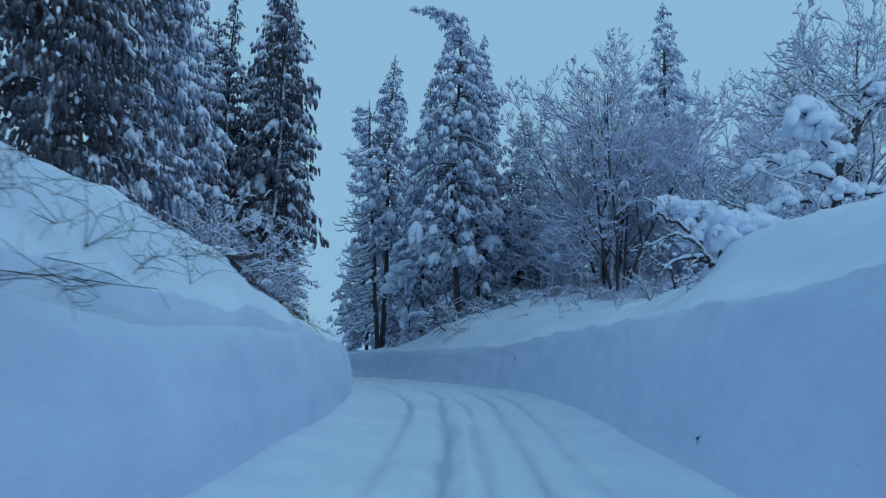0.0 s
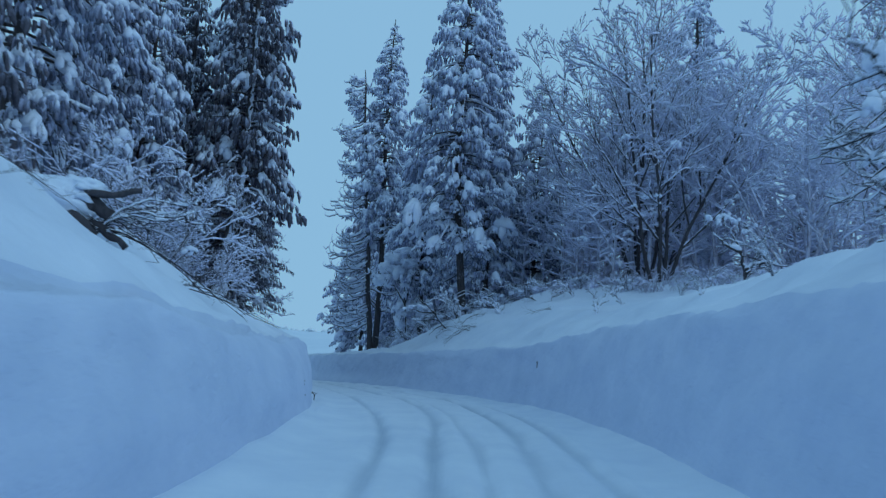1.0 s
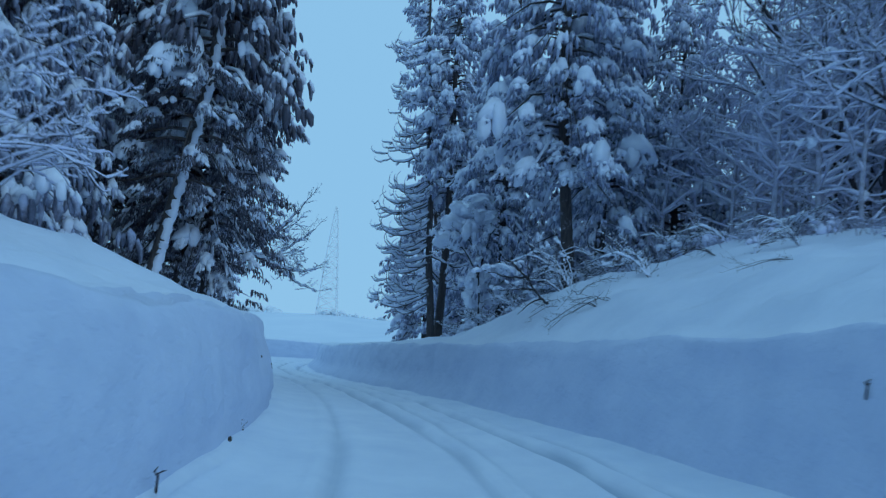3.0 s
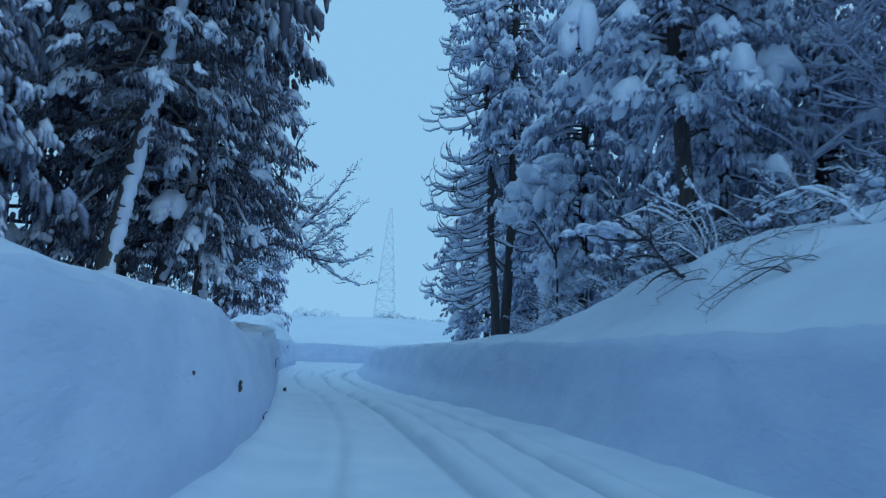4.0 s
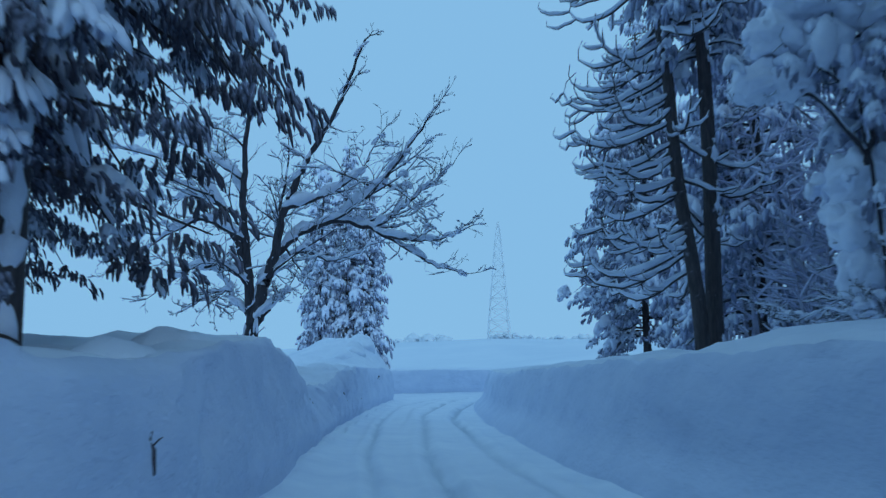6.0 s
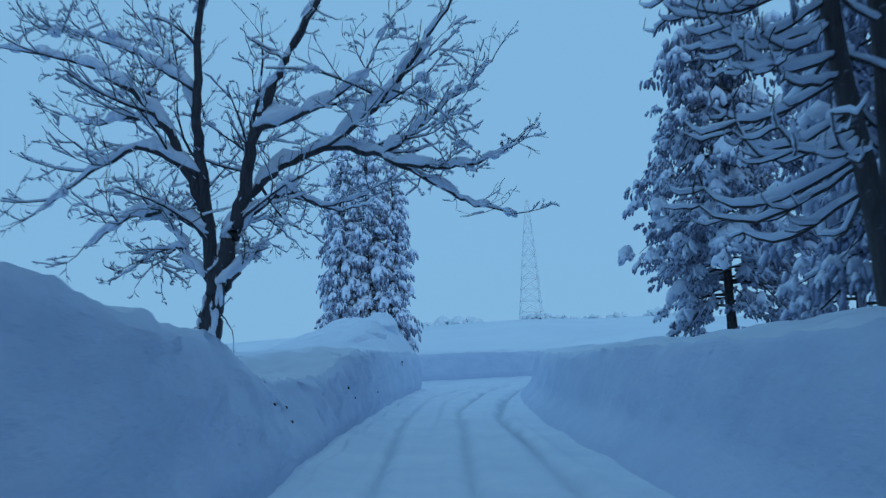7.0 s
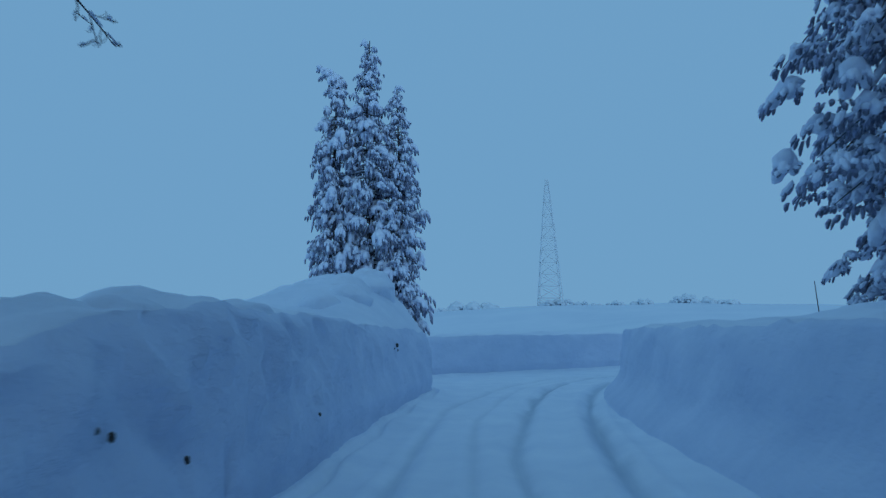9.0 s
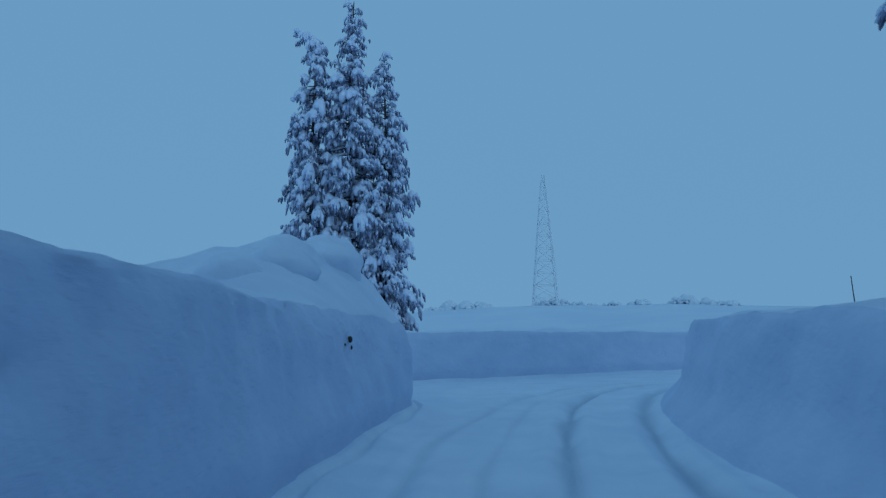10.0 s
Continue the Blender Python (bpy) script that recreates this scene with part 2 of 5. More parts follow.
def spray_shapes(count, fingers, seed, sides, rings, blobs, fuzz=0, reach=(0.45, 0.95), girth=(0.13, 0.22)):
    """Ends of cedar boughs: blunt fingers of needles that hang out and down, and the snow lying on them; the bough runs along x."""
    rng = np.random.default_rng(seed)
    bv, bf = icosphere(1)
    out = []
    for _ in range(count):
        leaf, snow = Soup(), Soup()
        for n in range(fingers):
            az = (n + rng.uniform(-0.4, 0.4)) * 2 * np.pi / fingers
            rr = np.sqrt(rng.uniform(0.05, 1)) * 0.8
            o = np.array([np.cos(az), np.sin(az), 0])
            ln, th = rng.uniform(*reach), rng.uniform(*girth)
            u = np.linspace(0, 1, rings)[:, None]
            p = o * rr * [1.15, 0.8, 0] + np.array([0.1, 0, -0.35 * rr ** 2 + rng.uniform(-0.12, 0.12)])
            pts = p + (o + [0.5, 0, 0]) * ln * (0.42 * u - 0.18 * u ** 2) - np.array([0, 0, 1.0]) * ln * u ** 1.3 * rng.uniform(0.6, 1.0) + rng.normal(size=(rings, 3)) * 0.025
            r = th * np.interp(u[:, 0], [0, 0.3, 0.75, 1], [0.7, 1.0, 0.95, 0.55]) * rng.uniform(0.85, 1.15, rings)
            one = Soup()
            tube(one, pts, r, sides, False)
            v, f = one.v[0], one.f[0]
            m, k = len(v), np.arange(sides)
            v = np.concatenate([v, pts[-1:] + (pts[-1:] - pts[-2:-1]) * 0.3])
            f = np.concatenate([f, np.stack([k + m - sides, (k + 1) % sides + m - sides, np.full(sides, m)], 1)])
            leaf.add(v, f)
            if fuzz:
                g = rng.uniform(0.2, 1.0, fuzz)
                at = np.stack([np.interp(g, u[:, 0], pts[:, k]) for k in range(3)], 1)
                to = rng.normal(size=(fuzz, 3)) + o * 0.4 + np.array([0, 0, -1.2])
                to *= (th * rng.uniform(0.9, 1.6, fuzz) / np.linalg.norm(to, axis=1))[:, None]
                sticks(leaf, at, at + to, np.full(fuzz, th * 0.30), np.full(fuzz, th * 0.10), 3)
            if n < blobs:
                w = bv * (1 + 0.25 * rng.uniform(-1, 1, (len(bv), 1))) * np.array([th * 1.25, th * 1.25, ln * rng.uniform(0.28, 0.5)]) * (0.16 / girth[1]) ** 0.8
                w = w + o * (-w[:, 2:3] * 0.55)
                snow.add(w + pts[1] * 0.75 + pts[0] * 0.25 + o * th * 0.45 + [0, 0, th * 0.6], bf)
        out.append((np.concatenate(leaf.v), np.concatenate(leaf.f), np.concatenate(snow.v), np.concatenate(snow.f)))
    return out


def lump_shapes(count, seed):
    """Loose rounded heaps of snow."""
    rng = np.random.default_rng(seed)
    v, f = icosphere(4)
    out = []
    for _ in range(count):
        off = Vector(rng.uniform(0, 50, 3))
        w = v * (1 + 0.42 * np.array([noise.fractal(Vector(q) * 1.3 + off, 0.9, 2.0, 4) for q in v]))[:, None]
        out.append(w)
    return out, f


LUMPS, LUMP_F = lump_shapes(6, 9)
PILLOWS_FINE, PILLOW_FINE_F = pillow_shapes(2, 8, 3)
PILLOWS, PILLOW_F = pillow_shapes(1, 8, 4)
SPRAYS_FINE = spray_shapes(12, 24, 7, 3, 3, 7, 0, (0.25, 0.55), (0.045, 0.085))
SPRAYS_NEAR = spray_shapes(12, 13, 5, 4, 3, 9, 0, (0.3, 0.62), (0.09, 0.16))
SPRAYS = spray_shapes(12, 6, 6, 4, 3, 2)


def place_shape(soup, v, f, at, ax, ay, size):
    """Sets a shape at a place with its x along ax (flat) and sizes (x, y, z); slope ay tips it."""
    c, s = math.cos(ax), math.sin(ax)
    w = v * np.asarray(size)
    w = np.stack([w[:, 0], w[:, 1], w[:, 2] + w[:, 0] * ay], 1)
    w = np.stack([w[:, 0] * c - w[:, 1] * s, w[:, 0] * s + w[:, 1] * c, w[:, 2]], 1)
    soup.add(w + at, f)


# ---- plan of the road and its banks ----
def curve_of(pts):
    ys, xs = np.array([p[0] for p in pts], float), np.array([p[1] for p in pts], float)

    def at(y):
        y = np.asarray(y, float)
        w = 1.6
        return sum(np.interp(y + o * w, ys, xs) for o in (-1, -0.5, 0, 0.5, 1)) / 5
    return at


road_left = curve_of([(-40, -2.1), (14.7, -2.1), (18.2, -2.2), (23, -2.5), (26, -2.8), (30, -3.5), (35.5, -4.6), (40.1, -6), (46, -8.2), (50.5, -10), (54.5, -11.8), (57, -12.8),
                      (63, -15.2), (67.5, -16.8), (72.2, -18.4), (76.6, -19.7), (80, -20.6), (82, -21.1), (83.2, -22.6), (85, -24.6), (88, -24.9), (90, -23.9), (93.5, -21.3), (99.5, -17), (108, -11), (140, 8)])
road_right = curve_of([(-40, 3), (8, 3), (14, 3.3), (20, 3.6), (26, 3.5), (31.5, 2.7), (35, 1.5), (39.5, -0.3), (43.5, -1.8), (48.3, -4), (54, -6.8), (61.7, -9.7), (69.5, -12.6),
                       (74.5, -14.2), (79, -15.5), (83, -16.0), (87, -16.15), (89.5, -15.4), (92, -13.4), (97, -10.4), (104, -6), (140, 16)])
lane_left = curve_of([(-40, -2.1), (14.7, -2.1), (18.2, -2.2), (23, -2.5), (26, -2.8), (30, -3.5), (35.5, -4.6), (40.1, -6), (46, -8.2), (50.5, -10), (54.5, -11.8), (57, -12.8),
                      (63, -15.2), (67.5, -16.8), (72.2, -18.4), (76.6, -19.7), (80, -20.6), (83.5, -21.3), (88, -20.6), (93.5, -17.6), (99, -14), (140, 9)])
road_z = curve_of([(-40, 0), (0, 0), (7.5, 0.06), (15, 0.15), (20, 0.2), (28, 0.22), (36, 0.19), (47, 0.17), (51.7, 0.07), (57.7, -0.07), (66.6, -0.24), (80, -0.24), (140, -0.24)])

# heights over the road at these distances out from the foot of the cut
OUT = np.array([0.35, 1.0, 2.0, 4.0, 7.0, 12.0, 25.0])
LEFT_BANK = [
    (-40, (1.65, 2.2, 3.1, 4.1, 5.4, 7.0, 8.0)), (6, (1.65, 2.2, 3.1, 4.05, 5.4, 6.8, 7.6)), (14, (1.65, 2.15, 2.95, 3.95, 5.1, 6.2, 7.0)), (18, (1.58, 1.82, 2.45, 3.75, 4.7, 5.6, 6.5)), (21, (1.5, 1.63, 2.17, 3.5, 4.3, 5.2, 6.0)),
    (24, (1.52, 1.7, 2.35, 3.5, 4.1, 4.6, 5.5)), (27.5, (1.6, 1.62, 1.95, 3.1, 3.5, 4.0, 4.8)), (33, (1.75, 1.9, 2.2, 2.75, 3.3, 3.5, 3.8)), (37, (1.7, 1.75, 1.85, 2.1, 2.4, 2.6, 2.6)), (40.5, (1.42, 1.42, 1.42, 1.5, 1.6, 1.8, 2.0)),
    (46, (1.45, 1.45, 1.42, 1.45, 1.5, 1.6, 1.8)), (51, (1.85, 1.9, 1.9, 1.8, 1.8, 1.8, 1.8)), (54.5, (1.72, 1.72, 1.65, 1.6, 1.6, 1.6, 1.6)),
    (56.5, (1.43, 1.43, 1.42, 1.45, 1.5, 1.5, 1.5)), (58.4, (1.09, 1.07, 1.04, 1.1, 1.4, 1.5, 1.5)), (60.0, (1.18, 1.16, 1.1, 1.08, 1.4, 1.5, 1.5)), (62, (1.25, 1.22, 1.12, 1.08, 1.4, 1.5, 1.5)),
    (63.6, (1.5, 1.5, 1.5, 1.5, 1.5, 1.5, 1.5)), (65.5, (1.78, 1.84, 1.84, 1.7, 1.5, 1.5, 1.5)),
    (70, (1.82, 1.92, 1.92, 1.82, 1.6, 1.5, 1.5)), (74, (1.74, 1.85, 2.0, 1.95, 1.65, 1.5, 1.5)), (77, (1.7, 2.3, 2.9, 2.8, 1.9, 1.5, 1.5)),
    (81, (1.7, 2.55, 3.45, 3.4, 2.1, 1.5, 1.5)), (82.6, (1.7, 2.4, 3.2, 3.1, 2.0, 1.5, 1.5)), (84.2, (1.2, 1.4, 1.5, 1.5, 1.5, 1.5, 1.5)), (88, (1.6, 1.65, 1.6, 1.6, 1.6, 1.6, 1.6)), (140, (1.6, 1.65, 1.6, 1.6, 1.6, 1.6, 1.6))]
RIGHT_BANK = [
    (-40, (2.0, 2.4, 3.1, 4.0, 5.2, 6.5, 8.0)), (6, (2.05, 2.4, 3.1, 4.0, 5.2, 6.5, 8.0)), (14.6, (2.1, 2.5, 3.5, 4.3, 5.4, 6.5, 8.0)),
    (16.0, (2.15, 2.4, 2.95, 3.55, 4.4, 5.5, 8.0)), (20, (2.15, 2.35, 2.85, 3.4, 4.0, 5.0, 7.5)), (26, (2.15, 2.35, 2.95, 3.5, 4.0, 4.7, 7.0)),
    (31, (1.95, 2.1, 2.8, 3.3, 3.8, 4.6, 7.0)), (37, (1.75, 2.1, 2.9, 3.6, 4.2, 5.0, 7.0)), (43, (1.65, 2.0, 3.0, 3.9, 4.9, 5.8, 7.0)),
    (48, (1.6, 1.75, 2.3, 3.3, 4.3, 5.2, 6.5)), (52, (1.6, 1.65, 1.8, 2.3, 3.1, 4.0, 5.4)), (56, (1.6, 1.62, 1.7, 1.95, 2.5, 3.3, 5.0)), (60, (1.62, 1.65, 1.75, 1.95, 2.25, 2.8, 4.3)),
    (70, (1.58, 1.63, 1.65, 1.8, 1.95, 2.3, 3.5)), (80, (1.64, 1.69, 1.7, 1.75, 1.9, 2.0, 2.5)), (88, (1.75, 1.75, 1.75, 1.75, 1.7, 1.8, 2.0)), (140, (1.7, 1.7, 1.7, 1.7, 1.7, 1.7, 1.7))]


def bank_height(table, d, y):
    """Height over the road, d metres out from the foot, for arrays of one shape."""
    ys = np.array([r[0] for r in table], float)
    hs = np.array([r[1] for r in table], float)
    d, y = np.asarray(d, float), np.asarray(y, float)
    cols = [np.interp(y, ys, hs[:, k]) for k in range(hs.shape[1])]
    h = cols[0].copy()
    for k in range(len(OUT) - 1):
        u = np.clip((d - OUT[k]) / (OUT[k + 1] - OUT[k]), 0, 1)
        h = h + (cols[k + 1] - cols[k]) * u
    return h


def ground_z(x, y):
    """The snow's surface outside the road at a place."""
    l, r = float(road_left(y)), float(road_right(y))
    if x < l:
        return float(road_z(y)) + float(bank_height(LEFT_BANK, l - x, y))
    if x > r:
        return float(road_z(y)) + float(bank_height(RIGHT_BANK, x - r, y))
    return float(road_z(y))


def fractal(x, y, z, scale, octaves=3):
    p = np.stack(np.broadcast_arrays(x, y, z), -1).reshape(-1, 3) * scale
    return np.array([noise.fractal(Vector(q), 1.0, 2.0, octaves) for q in p]).reshape(np.broadcast(x, y, z).shape)


def grid_tris(rows, cols, flip=False):
    i = (np.arange(rows - 1)[:, None] * cols + np.arange(cols - 1)[None]).ravel()
    a, b, c, d = i, i + 1, i + cols + 1, i + cols
    f = np.concatenate([np.stack([a, b, c], 1), np.stack([a, c, d], 1)])
    return f[:, ::-1] if flip else f


def snow_bank(name, side, foot, table, label):
    ys = np.concatenate([np.arange(-20, 0, 0.6), np.arange(0, 50, 0.22), np.arange(50, 76, 0.11), np.arange(76, 96, 0.22), np.arange(96, 140, 0.7)])
    face = np.linspace(0, 1, 13)
    flat = np.array([0.42, 0.52, 0.65, 0.8, 1.0, 1.25, 1.5, 1.8, 2.1, 2.5, 3, 3.5, 4, 4.7, 5.5, 6.5, 8, 10, 12, 15, 19, 25, 35, 50, 80, 140])
    Y = ys[:, None]
    top = bank_height(table, np.full(len(ys), 0.35), ys)[:, None]
    top = top + 0.09 * np.sin(ys * 0.83 + side)[:, None] * np.sin(ys * 0.29)[:, None]
    lean = 0.34 + 0.07 * np.sin(ys * 0.37) + 0.02 * np.sin(ys * 1.3)
    slump = np.exp(-((ys - 59.6) / 2.9) ** 2) * (side < 0)
    lean = lean + 0.5 * slump + 0.22 * np.clip((37 - ys) / 8, 0, 1) * (side < 0)
    rough = np.exp(-((ys - 63) / 13.0) ** 2)[:, None] * (side < 0)
    # the cut face, with a soft foot and a rounded brow
    d_face = lean[:, None] * (face[None] ** 1.3)
    if side > 0:
        berm = np.clip((ys - 36) / 14, 0.15, 1)[:, None]
        d_face = d_face - 0.55 * berm * np.clip(1 - face[None] / 0.34, 0, 1) ** 1.6
    else:
        d_face = d_face + 0.07 * (face[None] < 0.1)
    soft = np.clip((37 - ys) / 8, 0, 1)[:, None] * (side < 0)
    z_face = top * (1 - (1 - face[None]) ** (1.15 + 0.75 * soft))
    z_face = np.where(face[None] > 0.9, z_face - top * 0.03 * ((face[None] - 0.9) / 0.1) ** 2, z_face)
    d_flat = np.broadcast_to(flat[None], (len(ys), len(flat))) + (lean[:, None] - 0.35)
    z_flat = bank_height(table, d_flat, np.broadcast_to(Y, d_flat.shape))
    D = np.concatenate([d_face, d_flat], 1)
    Z = np.concatenate([z_face, z_flat], 1)
    x0 = foot(ys)[:, None]
    X = x0 + side * D
    YY = np.broadcast_to(Y, X.shape).copy()
    lump = fractal(X, YY, Z * 1.8, 0.55, 3)
    small = fractal(X + 40, YY, Z, 1.9, 3)
    tiny = fractal(X, YY + 70, Z, 4.2, 2)
    w_face = np.concatenate([np.sin(face * np.pi * 0.5) ** 0.7 * (face > 0), np.zeros(len(flat))])[None]
    w_flat = np.concatenate([np.clip((face - 0.7) / 0.3, 0, 1), np.clip(1 - flat / 60, 0.2, 1)])[None]
    X = X + side * w_face * (0.11 * lump + (0.035 + 0.11 * rough) * small + (0.010 + 0.06 * rough) * tiny)
    brow = rough * np.exp(-((ys - 60) / 3.5) ** 2)[:, None]
    Z = Z + w_flat * (0.16 * lump * np.clip(D, 0.3, 1.6) + (0.05 + 0.08 * brow) * small + (0.008 + 0.04 * brow) * tiny)
    if side < 0:
        # knocked-out hollows in the cut face
        for y, h, r in HOLLOWS:
            near = np.exp(-(((YY - y) / r) ** 2 + ((Z - h) / (r * 0.8)) ** 2))
            X = X - near * r * (0.45 + 0.9 * small)
    far = np.clip((D - 60) / 80, 0, 1)
    Z = Z * (1 - far) - 1.2 * far + road_z(ys)[:, None]
    end = np.clip((YY - 118) / 20, 0, 1)
    Z = Z * (1 - end) - 1.2 * end
    Z[:, 0] = road_z(ys) - 0.06
    X[:, 0] = X[:, 1] - side * 0.12
    v = np.stack([X, YY, Z], -1).reshape(-1, 3)
    f = grid_tris(*X.shape, flip=side > 0)
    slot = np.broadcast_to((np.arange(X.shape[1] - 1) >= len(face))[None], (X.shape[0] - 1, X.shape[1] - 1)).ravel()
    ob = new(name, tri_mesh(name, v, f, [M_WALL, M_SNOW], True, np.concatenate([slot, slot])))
    return tagged(ob, label=label, category="snow bank", kind="structure")


HOLLOWS = [(63.6, 0.72, 0.13), (64.9, 0.36, 0.14), (58.35, 0.75, 0.16), (58.8, 0.62, 0.13), (61.6, 0.5, 0.12), (57.5, 0.46, 0.11), (75.6, 1.3, 0.16), (37.8, 0.85, 0.13), (56.7, 0.95, 0.16), (57.1, 0.75, 0.20), (57.9, 0.6, 0.14), (58.9, 0.9, 0.22), (60.4, 0.45, 0.18), (61.3, 0.85, 0.25), (62.6, 0.6, 0.2), (63.4, 0.75, 0.16), (64.6, 0.95, 0.22), (65.4, 0.45, 0.26), (66.8, 0.8, 0.18),
           (68.2, 0.55, 0.22), (69.6, 0.85, 0.16), (71.0, 0.6, 0.2), (54.6, 0.9, 0.2), (55.6, 0.5, 0.18), (52.8, 0.8, 0.2), (47.2, 0.9, 0.2), (33.0, 0.9, 0.22), (31.4, 0.6, 0.22)]


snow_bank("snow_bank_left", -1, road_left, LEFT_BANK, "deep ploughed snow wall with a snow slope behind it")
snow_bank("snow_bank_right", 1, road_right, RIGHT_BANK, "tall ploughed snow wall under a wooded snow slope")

# wheel ruts: (y, share of the way from the left foot to the right foot), half width, depth, last y
RUTS = [
    ([(-20, 0.41), (20, 0.42), (30, 0.47), (42, 0.43), (60, 0.49), (70, 0.47), (73.6, 0.52), (79.8, 0.62), (87.7, 0.57), (100, 0.5)], 0.13, 0.085, 140),
    ([(-20, 0.64), (20, 0.65), (28, 0.67), (42, 0.75), (60, 0.72), (68, 0.72), (73.5, 0.78), (78.5, 0.87), (84, 0.85), (100, 0.75)], 0.14, 0.090, 140),
    ([(-20, 0.30), (15, 0.28), (30, 0.21), (44, 0.24), (72, 0.19), (76, 0.19), (80, 0.27), (87, 0.31)], 0.10, 0.055, 140),
    ([(-20, 0.51), (20, 0.51), (40, 0.56), (60, 0.60)], 0.09, 0.050, 52),
    ([(60, 0.33), (74, 0.36), (80, 0.44), (90, 0.45)], 0.08, 0.022, 140),
    ([(-20, 0.78), (25, 0.77), (45, 0.86)], 0.10, 0.050, 44)]


def build_road():
    ys = np.arange(-12, 125, 0.36)
    u = np.linspace(0, 1, 110)
    l, r = road_left(ys) - 0.25, road_right(ys) + 0.25
    X = l[:, None] + (r - l)[:, None] * u[None]
    Y = np.broadcast_to(ys[:, None], X.shape).copy()
    width = (r - l)[:, None]
    lump = fractal(X, Y * 0.35, 0 * X, 1.1, 3)
    Z = road_z(ys)[:, None] + 0.035 * lump
    edge = np.minimum(u, 1 - u)[None] * width
    Z = Z + 0.10 * np.exp(-((edge - 0.25) / 0.35) ** 2)
    Z = Z - 0.10 * np.maximum(np.clip((ys - 54) / 6, 0, 1), 0.7 * np.exp(-((ys - 27) / 4.5) ** 2))[:, None] * np.exp(-((u[None] * width - 0.36 - 0.05 * np.sin(ys * 1.7)[:, None]) / 0.055) ** 2)
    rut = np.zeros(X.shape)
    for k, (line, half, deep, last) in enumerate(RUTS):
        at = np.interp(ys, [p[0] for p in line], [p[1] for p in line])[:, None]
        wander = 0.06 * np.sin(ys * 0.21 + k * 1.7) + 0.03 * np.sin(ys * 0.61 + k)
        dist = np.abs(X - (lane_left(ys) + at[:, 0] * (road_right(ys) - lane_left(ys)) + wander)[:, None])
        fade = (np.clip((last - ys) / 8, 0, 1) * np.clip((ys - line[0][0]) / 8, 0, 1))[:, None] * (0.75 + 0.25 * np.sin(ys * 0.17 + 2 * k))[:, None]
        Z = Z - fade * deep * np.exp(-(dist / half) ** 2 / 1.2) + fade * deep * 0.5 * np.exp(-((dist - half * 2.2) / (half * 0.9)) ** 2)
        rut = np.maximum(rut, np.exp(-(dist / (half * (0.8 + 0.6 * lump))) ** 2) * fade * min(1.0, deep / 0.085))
    v = np.stack([X, Y, Z], -1).reshape(-1, 3)
    f = grid_tris(*X.shape)
    me = tri_mesh("road", v, f, [M_ROAD])
    me.attributes.new("wear_shade", "FLOAT", "POINT").data.foreach_set("value", rut.astype(np.float32).ravel())
    ob = new("road", me)
    tagged(ob, label="narrow snow-covered road with wheel ruts", category="road", kind="structure")


build_road()


def field_z(X, Y):
    """Height of the open field and its low hill."""
    hill = 12.0 * np.exp(-((Y - 300 - 0.1 * X) / 70) ** 2) * np.exp(-((X + 60) / 160) ** 2)
    hill = hill + 3.0 * np.exp(-((X + 20) / 22) ** 2 - ((Y - 215) / 30) ** 2)
    return -0.9 + hill + 0.7 * fractal(X, Y, 0 * X, 0.02, 3) * (np.hypot(X + 20, Y - 60) > 140)


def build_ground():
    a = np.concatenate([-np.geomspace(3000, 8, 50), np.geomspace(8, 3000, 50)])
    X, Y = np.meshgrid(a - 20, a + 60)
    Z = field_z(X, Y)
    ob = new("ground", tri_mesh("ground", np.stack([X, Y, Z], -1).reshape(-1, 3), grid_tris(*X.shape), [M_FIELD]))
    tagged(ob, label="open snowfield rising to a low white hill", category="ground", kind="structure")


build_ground()


